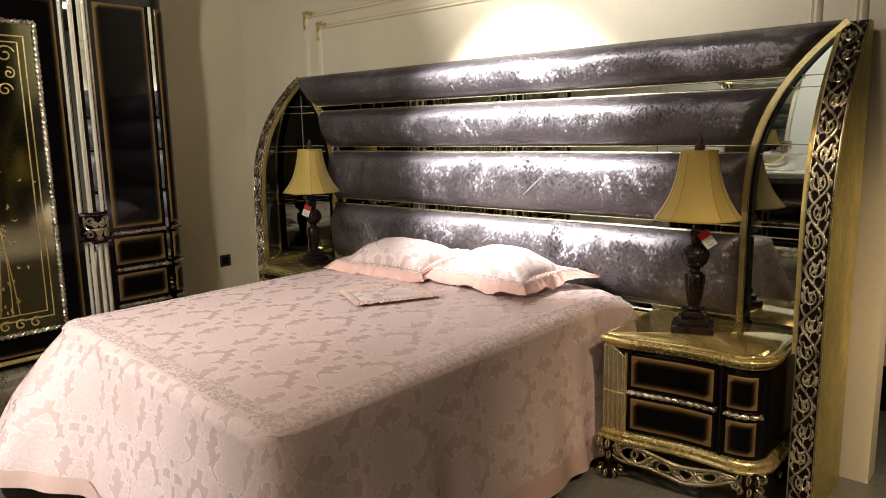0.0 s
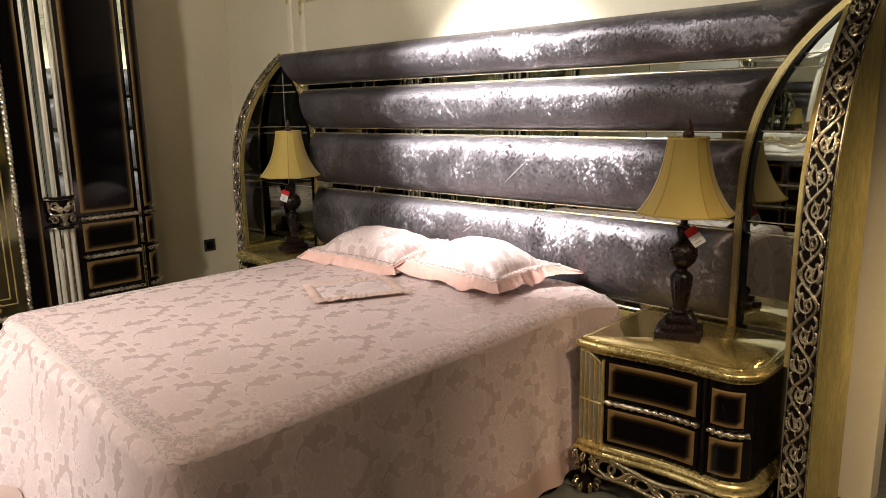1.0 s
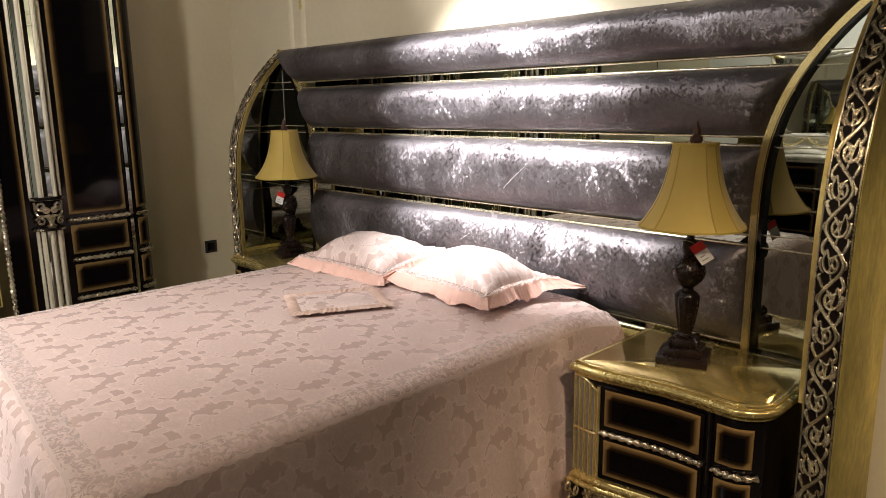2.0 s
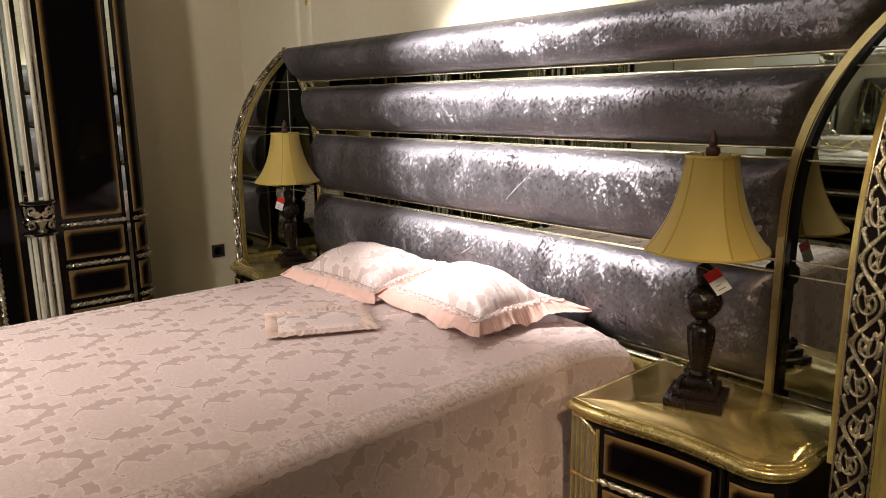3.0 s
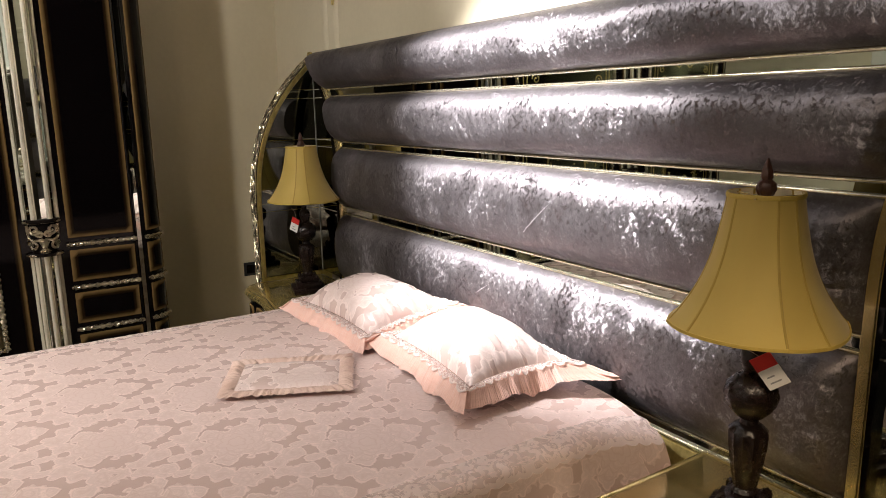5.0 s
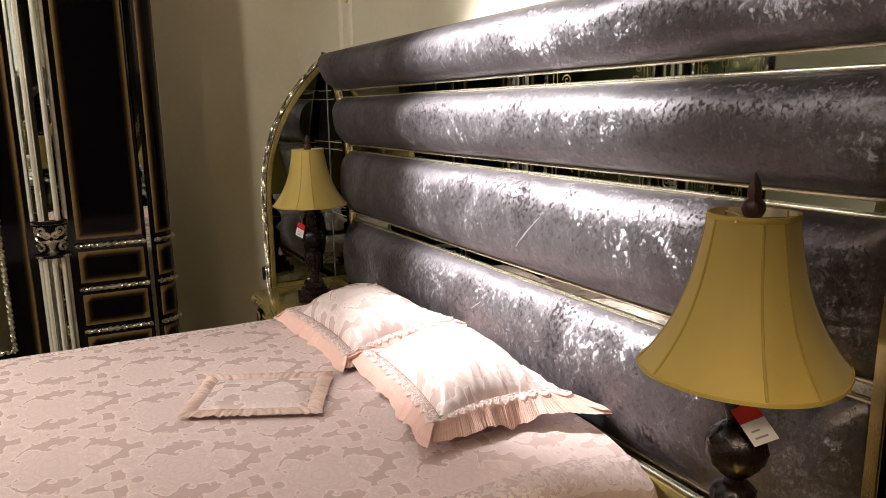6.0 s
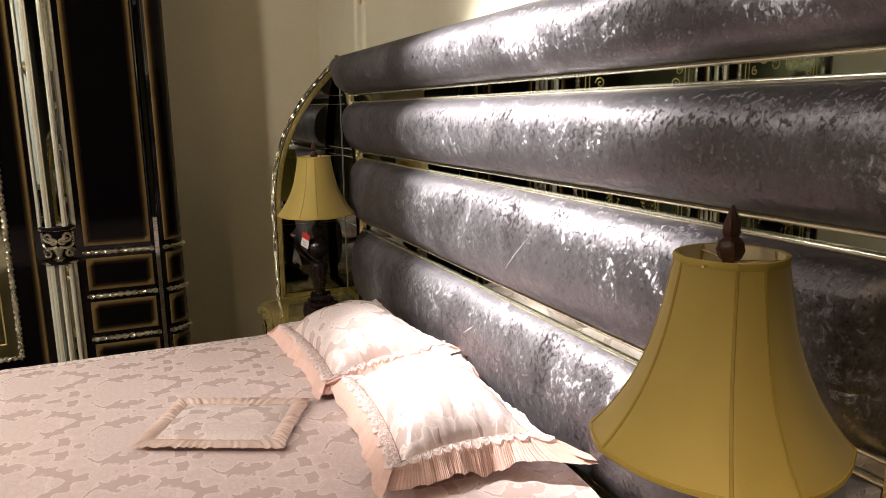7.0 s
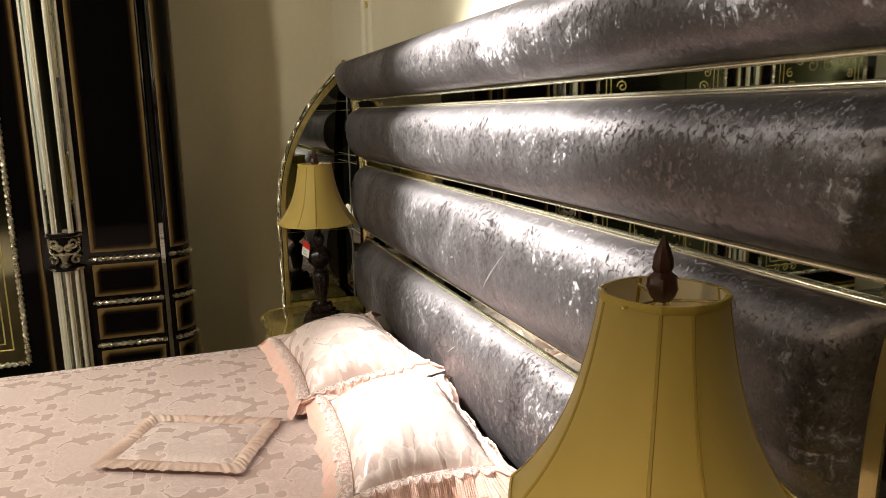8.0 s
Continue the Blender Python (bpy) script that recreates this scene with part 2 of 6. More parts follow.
def damask(nt, cell_u, cell_v, at_u, at_v):
    """Lobed medallions in a half-drop repeat inside a net of scrolls: 1 on a motif, 0 on the ground; and the motif's drawn lines."""
    uv = coords(nt, "UV", (0.35 / cell_u, 0.53 / cell_v, 1))
    sep = nt.nodes.new("ShaderNodeSeparateXYZ")
    nt.links.new(uv, sep.inputs[0])
    sites = []
    for shift in (0.0, 0.5):
        pu = calc(nt, "SUBTRACT", calc(nt, "FRACT", calc(nt, "ADD", calc(nt, "DIVIDE", sep.outputs[0], 0.35), shift + 40.5 - at_u / cell_u)), 0.5)
        pv = calc(nt, "SUBTRACT", calc(nt, "FRACT", calc(nt, "ADD", calc(nt, "DIVIDE", sep.outputs[1], 0.53), shift + 40.5 - at_v / cell_v)), 0.5)
        pu = calc(nt, "ABSOLUTE", pu)
        sites.append((pu, pv, calc(nt, "ADD", pu, calc(nt, "ABSOLUTE", pv))))
    (ua, va, da), (ub, vb, db) = sites
    second = calc(nt, "GREATER_THAN", da, db)

    def pick(p, q):
        return calc(nt, "ADD", p, calc(nt, "MULTIPLY", second, calc(nt, "SUBTRACT", q, p)))

    at = nt.nodes.new("ShaderNodeCombineXYZ")
    nt.links.new(calc(nt, "MULTIPLY", pick(ua, ub), 0.35), at.inputs[0])
    nt.links.new(calc(nt, "MULTIPLY", pick(va, vb), 0.53), at.inputs[1])
    here = at.outputs[0]
    fine = calc(nt, "SUBTRACT", noisy(nt, here, 48.0, 2, 0.5, 1.0), 0.5)
    wobble = node(nt, "ShaderNodeTexNoise", Scale=16.0, Detail=2.0)
    nt.links.new(here, wobble.inputs["Vector"])
    place = vec(nt, "ADD", here, vec(nt, "SCALE", vec(nt, "SUBTRACT", wobble.outputs["Color"], (0.5, 0.5, 0.5)), None, 0.030))
    place = vec(nt, "MULTIPLY", place, (1.0, 1.0, 0.0))
    field = None
    for cu, cv, r in MEDALLION + SCROLLS + tuple((0.175 - cu, cv - 0.265, r) for cu, cv, r in SCROLLS):
        n = nt.nodes.new("ShaderNodeVectorMath")
        n.operation = "DISTANCE"
        nt.links.new(place, n.inputs[0])
        n.inputs[1].default_value = (cu, cv, 0.0)
        gap = calc(nt, "SUBTRACT", n.outputs["Value"], r)
        field = gap if field is None else calc(nt, "MINIMUM", field, gap)
    field = calc(nt, "MULTIPLY_ADD", fine, 0.006, field)
    petal = node(nt, "ShaderNodeTexVoronoi", Scale=44.0)
    nt.links.new(place, petal.inputs["Vector"])
    field = calc(nt, "MULTIPLY_ADD", calc(nt, "SUBTRACT", petal.outputs["Distance"], 0.42), 0.021, field)
    motif = calc(nt, "SUBTRACT", 1.0, clamp01(nt, field, 420, 0.002))
    lines = line_at(nt, field, -0.0018, 0.0040)
    # rings of petals round the heart of each medallion
    cut = nt.nodes.new("ShaderNodeSeparateXYZ")
    nt.links.new(place, cut.inputs[0])
    turn = calc(nt, "ARCTAN2", cut.outputs[1], cut.outputs[0])
    reach = nt.nodes.new("ShaderNodeVectorMath")
    reach.operation = "LENGTH"
    nt.links.new(place, reach.inputs[0])
    veins = None
    for radius, count, deep, phase in ((0.020, 3.0, 0.006, 0.0), (0.040, 4.0, 0.011, 0.8), (0.062, 5.5, 0.014, 0.2), (0.086, 6.5, 0.015, 1.1)):
        scallop = calc(nt, "ABSOLUTE", calc(nt, "SINE", calc(nt, "MULTIPLY_ADD", turn, count, phase)))
        ring = line_at(nt, calc(nt, "SUBTRACT", reach.outputs["Value"], calc(nt, "MULTIPLY_ADD", scallop, deep, radius - deep / 2)), 0.0, 0.0036)
        veins = ring if veins is None else calc(nt, "MAXIMUM", veins, ring)
    midrib = line_at(nt, calc(nt, "MULTIPLY_ADD", fine, 0.016, field), -0.021, 0.0034)
    veins = calc(nt, "MULTIPLY", calc(nt, "MAXIMUM", veins, calc(nt, "MULTIPLY", midrib, 0.7)), motif)
    for level, much in ((-0.0125, 0.45), (-0.030, 0.40)):
        lines = calc(nt, "MAXIMUM", lines, calc(nt, "MULTIPLY", line_at(nt, calc(nt, "MULTIPLY_ADD", fine, 0.020, field), level, 0.0028), much))
    return coords(nt, "UV"), motif, calc(nt, "MULTIPLY", lines, motif), veins


def make_damask(name, ground, motif, cell_u=0.35, cell_v=0.53, ground_rough=0.26, motif_rough=0.55, at_u=0.50, at_v=1.04):
    m, nt, b = mat(name)
    uv, f, lines, veins = damask(nt, cell_u, cell_v, at_u, at_v)
    thread = noisy(nt, uv, 520, 2)
    soft = noisy(nt, uv, 6, 3)
    fleck = noisy(nt, uv, 90, 4, 0.7)
    f2 = calc(nt, "ADD", calc(nt, "MULTIPLY", f, 0.64), calc(nt, "MULTIPLY", calc(nt, "SUBTRACT", soft, 0.5), 0.2))
    f2 = calc(nt, "ADD", f2, calc(nt, "MULTIPLY", calc(nt, "SUBTRACT", fleck, 0.5), 0.30))
    f2 = calc(nt, "MULTIPLY_ADD", lines, 0.36, f2)
    f2 = calc(nt, "MULTIPLY_ADD", veins, -0.62, f2)
    nt.links.new(ramp(nt, f2, [(0.0, ground), (0.64, motif), (1.0, [min(c * 1.22, 0.8) for c in motif])]), b.inputs["Base Color"])
    nt.links.new(ramp(nt, f, [(0.0, grey(ground_rough)), (1.0, grey(motif_rough))]), b.inputs["Roughness"])
    nt.links.new(ramp(nt, f, [(0.0, grey(0.9)), (1.0, grey(0.45))]), b.inputs["Specular IOR Level"])
    b.inputs["Sheen Weight"].default_value = 0.2
    b.inputs["Sheen Roughness"].default_value = 0.3
    b.inputs["Sheen Tint"].default_value = (1.0, 0.86, 0.78, 1)
    relief = calc(nt, "ADD", calc(nt, "MULTIPLY", f, 0.6), calc(nt, "MULTIPLY", thread, 0.3))
    bump(nt, b, calc(nt, "MULTIPLY_ADD", lines, 0.55, calc(nt, "MULTIPLY_ADD", fleck, 0.45, relief)), 0.22, 0.003)
    return m


M_DAMASK = make_damask("blush_damask", (0.592, 0.446, 0.404), (0.645, 0.512, 0.475))
M_PILLOW = make_damask("pale_blush_satin_damask", (0.590, 0.452, 0.412), (0.650, 0.532, 0.492), 0.36, 0.50, 0.20, 0.44, 0.10, 0.12)


def make_ruffle():
    """Peach satin in fine gathers that run across the strip."""
    m, nt, b = mat("peach_satin_ruffle")
    uv = coords(nt, "UV", (1, 9, 1))
    gather, soft = noisy(nt, uv, 110, 3, 0.6), noisy(nt, uv, 9, 3)
    mixed = calc(nt, "ADD", calc(nt, "MULTIPLY", gather, 0.65), calc(nt, "MULTIPLY", soft, 0.35))
    nt.links.new(ramp(nt, mixed, [(0.36, (0.72, 0.42, 0.335)), (0.64, (0.83, 0.56, 0.475))]), b.inputs["Base Color"])
    b.inputs["Roughness"].default_value = 0.36
    b.inputs["Sheen Weight"].default_value = 0.2
    bump(nt, b, gather, 0.4, 0.006)
    return m


M_PEACH = make_ruffle()
M_HEM = simple("plain_peach_satin", (0.54, 0.375, 0.315), (0.61, 0.44, 0.375), 0.4, scale=20, bumpy=0.08)
M_BORDER = simple("beige_gathered_lace", (0.52, 0.350, 0.280), (0.66, 0.495, 0.420), 0.6, scale=60, bumpy=0.5)


def make_lace(name, cover, more):
    """Sheer net with embroidered sprigs; U along the strip, V across it from 0 to 0.1."""
    m, nt, b = mat(name)
    uv = coords(nt, "UV", (1, 1, 1))
    sprig = noisy(nt, uv, 42, 3, 0.6, 1.2)
    solid = calc(nt, "MINIMUM", calc(nt, "MAXIMUM", calc(nt, "MULTIPLY_ADD", calc(nt, "SUBTRACT", sprig, 0.5), 14, 0.5), 0), 1)
    sep = nt.nodes.new("ShaderNodeSeparateXYZ")
    nt.links.new(uv, sep.inputs[0])
    hem = calc(nt, "GREATER_THAN", sep.outputs[1], 0.088)
    keep = calc(nt, "MAXIMUM", solid, hem)
    nt.links.new(calc(nt, "MULTIPLY_ADD", keep, more, cover), b.inputs["Alpha"])
    nt.links.new(ramp(nt, keep, [(0.0, (0.74, 0.60, 0.555)), (1.0, (0.78, 0.65, 0.605))]), b.inputs["Base Color"])
    b.inputs["Roughness"].default_value = 0.6
    b.inputs["Sheen Weight"].default_value = 0.2
    bump(nt, b, keep, 0.25, 0.003)
    return m


M_LACE = make_lace("blush_lace", 0.34, 0.34)
M_OPENLACE = make_lace("open_blush_lace", 0.30, 0.50)
M_THREAD = simple("pale_blush_thread", (0.66, 0.55, 0.50), (0.74, 0.64, 0.59), 0.5, scale=80, bumpy=0.2)
M_SEAM = simple("brown_stitched_seam", (0.22, 0.13, 0.09), (0.34, 0.22, 0.16), 0.7, scale=80, bumpy=0.2)


def make_shade():
    m, nt, b = mat("ivory_lampshade_silk")
    v = coords(nt, "Object", (1, 1, 0.25))
    weave, stain = noisy(nt, v, 300, 3), noisy(nt, v, 7, 4)
    nt.links.new(ramp(nt, stain, [(0.3, (0.455, 0.332, 0.070)), (0.7, (0.535, 0.397, 0.094))]), b.inputs["Base Color"])
    b.inputs["Roughness"].default_value = 0.62
    b.inputs["Sheen Weight"].default_value = 0.3
    b.inputs["Subsurface Weight"].default_value = 0.15
    b.inputs["Subsurface Radius"].default_value = (0.01, 0.008, 0.004)
    bump(nt, b, weave, 0.12, 0.002)
    return m


M_SHADE = make_shade()
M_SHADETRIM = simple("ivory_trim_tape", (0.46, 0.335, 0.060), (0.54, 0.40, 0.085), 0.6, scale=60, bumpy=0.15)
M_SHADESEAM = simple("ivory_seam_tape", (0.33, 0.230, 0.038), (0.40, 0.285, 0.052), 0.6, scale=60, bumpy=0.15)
M_LINING = simple("pale_ivory_lining", (0.74, 0.67, 0.50), (0.80, 0.73, 0.57), 0.6, scale=30, bumpy=0.05)
M_PEARL = simple("pearl_white_silver_paint", (0.58, 0.56, 0.50), (0.74, 0.72, 0.65), 0.28, 0.25, scale=18, bumpy=0.05)
M_GLOW, _nt, _b = mat("ceiling_light_diffuser")
_b.inputs["Emission Color"].default_value = (1.0, 0.9, 0.76, 1)
_b.inputs["Emission Strength"].default_value = 14.0

# ---- building helpers ----


def link_mesh(name, bm, material, smooth=True):
    bmesh.ops.recalc_face_normals(bm, faces=bm.faces[:])
    me = bpy.data.meshes.new(name)
    bm.to_mesh(me)
    bm.free()
    me.materials.append(material)
    if smooth:
        me.polygons.foreach_set("use_smooth", [True] * len(me.polygons))
        me.set_sharp_from_angle(angle=radians(38))
    return me


def part(name, bm, material, parent, label="", smooth=True):
    ob = new(name, link_mesh(name, bm, material, smooth))
    ob.parent = parent
    return tagged(ob, label)


def thing(name, place, label, category, group="", turn=0.0):
    ob = new(name)
    ob.empty_display_size = 0.1
    ob.matrix_basis = pose(*place, 0, 0, turn)
    return tagged(ob, label, category, group)


def setting(name, bm, material, label, category):
    ob = new(name, link_mesh(name, bm, material))
    return tagged(ob, label, category, kind="structure")


def box(bm, x0, x1, y0, y1, z0, z1, bevel=0.0):
    vs = [bm.verts.new((x, y, z)) for z in (z0, z1) for y in (y0, y1) for x in (x0, x1)]
    fs = [bm.faces.new([vs[i] for i in q]) for q in ((0, 1, 3, 2), (4, 6, 7, 5), (0, 4, 5, 1), (2, 3, 7, 6), (0, 2, 6, 4), (1, 5, 7, 3))]
    if bevel:
        es = list({e for f in fs for e in f.edges})
        bmesh.ops.bevel(bm, geom=es, offset=bevel, segments=2, affect="EDGES", profile=0.5)
    return bm


def grid(bm, rows, closed_u=False, closed_v=False):
    """Quads between rows of points, which become vertices."""
    vs = [[bm.verts.new(p) for p in row] for row in rows]
    nv, nu = len(vs), len(vs[0])
    for j in range(nv if closed_v else nv - 1):
        for i in range(nu if closed_u else nu - 1):
            bm.faces.new((vs[j][i], vs[j][(i + 1) % nu], vs[(j + 1) % nv][(i + 1) % nu], vs[(j + 1) % nv][i]))
    return vs


def lathe(bm, profile, n=28, wave=None):
    """Turns (radius, z) about the z axis; wave(angle, z) scales the radius."""
    rows = []
    for r, z in profile:
        rows.append([(r * (wave(a, z) if wave else 1) * math.cos(a), r * (wave(a, z) if wave else 1) * math.sin(a), z) for a in (2 * math.pi * k / n for k in range(n))])
    vs = grid(bm, rows, closed_u=True)
    for row, r in ((vs[0], profile[0][0]), (vs[-1], profile[-1][0])):
        if r > 1e-4:
            bm.faces.new(row)
    return vs


def tube(bm, pts, r, n=6, up=Vector((0, 0, 1)), flat=1.0, taper=False):
    """A bar with a round section along points; flat squeezes it along up."""
    pts = [Vector(p) for p in pts]
    rows = []
    for i, p in enumerate(pts):
        d = (pts[min(i + 1, len(pts) - 1)] - pts[max(i - 1, 0)])
        d = d.normalized() if d.length > 1e-9 else Vector((1, 0, 0))
        a = d.cross(up)
        a = a.normalized() if a.length > 1e-5 else d.orthogonal().normalized()
        b = a.cross(d).normalized()
        k = r
        if taper:
            k = r * (0.35 + 0.65 * math.sin(math.pi * (0.12 + 0.80 * i / (len(pts) - 1))))
        rows.append([p + a * (k * math.cos(t)) + b * (k * flat * math.sin(t)) for t in (2 * math.pi * q / n for q in range(n))])
    vs = grid(bm, rows, closed_u=True)
    bm.faces.new(vs[0])
    bm.faces.new(vs[-1])


class Path:
    """A plan line of points that one can walk along and step out from (to its right)."""

    def __init__(self, pts):
        self.p = [Vector((x, y)) for x, y in pts]
        self.s = [0.0]
        for a, b in zip(self.p, self.p[1:]):
            self.s.append(self.s[-1] + (b - a).length)
        self.length = self.s[-1]

    def at(self, s, off=0.0):
        s = min(max(s, 0.0), self.length)
        for i in range(len(self.p) - 1):
            if s <= self.s[i + 1] + 1e-9:
                break
        a, b = self.p[i], self.p[i + 1]
        k = (s - self.s[i]) / max(self.s[i + 1] - self.s[i], 1e-9)

        def side(j):
            u = self.p[min(j + 1, len(self.p) - 1)] - self.p[max(j - 1, 0)]
            return Vector((u.y, -u.x)).normalized()

        n = side(i).lerp(side(i + 1), k).normalized()
        q = a.lerp(b, k) + n * off
        return q.x, q.y


def smooth_line(pts, steps=8):
    """A Catmull-Rom line through points."""
    pts = [Vector(p) for p in pts]
    out = []
    for i in range(len(pts) - 1):
        p0, p1, p2, p3 = pts[max(i - 1, 0)], pts[i], pts[i + 1], pts[min(i + 2, len(pts) - 1)]
        for k in range(steps):
            t = k / steps
            out.append(0.5 * ((2 * p1) + (p2 - p0) * t + (2 * p0 - 5 * p1 + 4 * p2 - p3) * t * t + (3 * p1 - p0 - 3 * p2 + p3) * t ** 3))
    out.append(pts[-1])
    return out


def burst_panel(bm, path, s0, s1, z0, z1, lift=0.008, rim=0.028, ns=5):
    """A raised lacquer panel on a path, with its fade written as the attribute 'burst'."""
    layer = bm.verts.layers.float.get("burst") or bm.verts.layers.float.new("burst")
    rim = min(rim, (s1 - s0) * 0.42, (z1 - z0) * 0.42)
    e = 0.004
    ss = [s0, s0 + e, s0 + rim] + [s0 + rim + (s1 - s0 - 2 * rim) * k / ns for k in range(1, ns)] + [s1 - rim, s1 - e, s1]
    zs = [z0, z0 + e, z0 + rim, z1 - rim, z1 - e, z1]
    rows, fade = [], []
    for j, z in enumerate(zs):
        row, frow = [], []
        for i, s in enumerate(ss):
            border = i in (0, len(ss) - 1) or j in (0, len(zs) - 1)
            near = i in (1, len(ss) - 2) or j in (1, len(zs) - 2)
            x, y = path.at(s, 0.0 if border else lift)
            row.append((x, y, z))
            frow.append(1.0 if border or near else 0.0)
        rows.append(row)
        fade.append(frow)
    vs = grid(bm, rows)
    for vrow, frow in zip(vs, fade):
        for v, f in zip(vrow, frow):
            v[layer] = f


def rope(bm, pts, r, pitch=0.055, n=10, up=Vector((0, 0, 1))):
    """A moulding of two twisted strands with a beaded gap between their turns."""
    pts = [Vector(p) for p in pts]
    path, s = [pts[0]], [0.0]
    for a, b in zip(pts, pts[1:]):
        m = max(1, int((b - a).length / (pitch / 7)))
        for k in range(1, m + 1):
            path.append(a.lerp(b, k / m))
            s.append(s[-1] + (b - a).length / m)
    rows = []
    for i, p in enumerate(path):
        d = (path[min(i + 1, len(path) - 1)] - path[max(i - 1, 0)]).normalized()
        a = d.cross(up).normalized()
        b = a.cross(d).normalized()
        row = []
        for q in range(n):
            t = 2 * math.pi * q / n
            turn = t - 2 * math.pi * s[i] / pitch
            k = r * (0.79 + 0.27 * math.cos(2 * turn) + 0.07 * math.sin(2 * math.pi * s[i] / (pitch * 0.25)))
            row.append(p + a * (k * math.cos(t)) + b * (k * math.sin(t)))
        rows.append(row)
    vs = grid(bm, rows, closed_u=True)
    bm.faces.new(vs[0])
    bm.faces.new(vs[-1])


def stacked(bm, outline, steps, close_top=True, close_bottom=True):
    """A moulded solid: the closed outline, pushed out by each step's offset at its height."""
    n = len(outline)
    pts = [Vector((x, y)) for x, y in outline]
    area = sum(a.x * b.y - b.x * a.y for a, b in zip(pts, pts[1:] + pts[:1]))
    sign = 1 if area > 0 else -1
    normals = []
    for i in range(n):
        d0, d1 = (pts[i] - pts[i - 1]).normalized(), (pts[(i + 1) % n] - pts[i]).normalized()
        a, b = Vector((d0.y, -d0.x)), Vector((d1.y, -d1.x))
        m = (a + b).normalized()
        normals.append(m * sign / max(0.5, m.dot(a)))
    vs = grid(bm, [[(*(p + q * off), z) for p, q in zip(pts, normals)] for off, z in steps], closed_u=True)
    if close_bottom:
        bm.faces.new(vs[0])
    if close_top:
        bm.faces.new(vs[-1])


def scroll(cx, cy, r0, turns, start, sense=1, n=22, shrink=0.82):
    """Points of a flat spiral."""
    out = []
    for k in range(n + 1):
        f = k / n
        a = start + sense * turns * 2 * math.pi * f
        r = r0 * (1 - shrink * f)
        out.append((cx + r * math.cos(a), cy + r * math.sin(a)))
    return out


# ---- the room ----
X0 = -2.20
NORTH, WEST, EAST, SOUTH = 2.97, -4.545, 3.2, -4.2
WALL_END = -0.47

bm = bmesh.new()
box(bm, WEST - 0.12, WALL_END, NORTH, NORTH + 0.12, 0, CEIL)
setting("wall_north", bm, M_WALL, "cream painted wall with raised panel mouldings behind the bed", "wall")
bm = bmesh.new()
box(bm, WEST - 0.12, WEST, SOUTH, NORTH, 0, CEIL)
setting("wall_west", bm, M_WALL, "plain cream painted wall behind the wardrobe", "wall")
bm = bmesh.new()
box(bm, WEST - 0.12, EAST, SOUTH - 0.12, SOUTH, 0, CEIL)
setting("wall_south", bm, M_PALEWALL, "plain pale grey showroom wall", "wall")
# unseen wall, darkened so mirrors and lacquer reflect a dim room
bm = bmesh.new()
box(bm, EAST, EAST + 0.12, SOUTH - 0.12, 5.6, 0, CEIL)
setting("wall_east", bm, M_TAUPE, "unseen showroom wall, made dark taupe to keep reflections dark", "wall")
bm = bmesh.new()
box(bm, -2.0, EAST, 5.6, 5.72, 0, CEIL)
box(bm, -2.12, -2.0, NORTH + 0.12, 5.72, 0, CEIL)
setting("wall_back_aisle", bm, M_WALL, "cream painted wall at the end of the aisle", "wall")
# never in view: closes the room, dark to hold back bounce
bm = bmesh.new()
box(bm, WEST - 0.12, EAST + 0.12, SOUTH - 0.12, 5.72, CEIL, CEIL + 0.1)
setting("ceiling", bm, M_CEIL, "unseen showroom ceiling, made charcoal to keep reflections dark", "ceiling")
bm = bmesh.new()
box(bm, WEST - 0.12, EAST + 0.12, SOUTH - 0.12, 5.72, -0.12, -0.004)
floor = setting("floor", bm, M_GROUT, "grey-green polished stone tile floor", "floor")

bm = bmesh.new()
box(bm, WEST + 0.004, -3.86, NORTH - 0.014, NORTH, 0.0, 0.09, 0.004)
setting("baseboard", bm, M_WALL, "low cream skirting along the wall", "baseboard")

# nested raised frames on the wall, with gilt corner pieces
PANEL_FRAMES = ((-3.79, -0.61, 2.135), (-3.66, -0.76, 2.055))
bm = bmesh.new()
for x0, x1, top in PANEL_FRAMES:
    for a, b in (((x0, 0.25), (x0, top)), ((x1, 0.25), (x1, top)), ((x0, top), (x1, top))):
        rows = []
        for off, out in ((-0.022, 0.0), (-0.015, 0.010), (-0.006, 0.006), (0.003, 0.012), (0.016, 0.008), (0.022, 0.0)):
            if a[0] == b[0]:
                rows.append([(a[0] + off, NORTH - out, a[1]), (a[0] + off, NORTH - out, b[1])])
            else:
                rows.append([(a[0], NORTH - out, a[1] + off), (b[0], NORTH - out, a[1] + off)])
        grid(bm, rows)
setting("trim", bm, M_WALL, "raised cream panel moulding on the wall", "moulding")


def corner_piece(x, z, side):
    ob = thing("corner_ornament", (x, NORTH - 0.013, z), "gilt leaf corner piece on the wall moulding", "ornament", "gilt corner pieces on the wall")
    b = bmesh.new()
    for pts in ([(0.0, -0.075), (-0.006, -0.04), (0.004, 0.0), (0.035, 0.008), (0.07, 0.0)], [(-0.012, -0.03), (0.012, -0.018), (0.02, 0.016), (0.05, 0.02)]):
        tube(b, [(side * p, -0.003, q) for p, q in smooth_line([(*p,) for p in pts], 5)], 0.008, 6, Vector((0, -1, 0)), 0.7, True)
    for cx, cz in ((0.074, -0.004), (0.0, -0.078), (0.0, 0.008)):
        tube(b, [(side * p, -0.004, q) for p, q in scroll(cx, cz, 0.014, 1.1, 0.6, 1, 12)], 0.005, 6, Vector((0, -1, 0)))
    part("leaf", b, M_GOLD, ob)


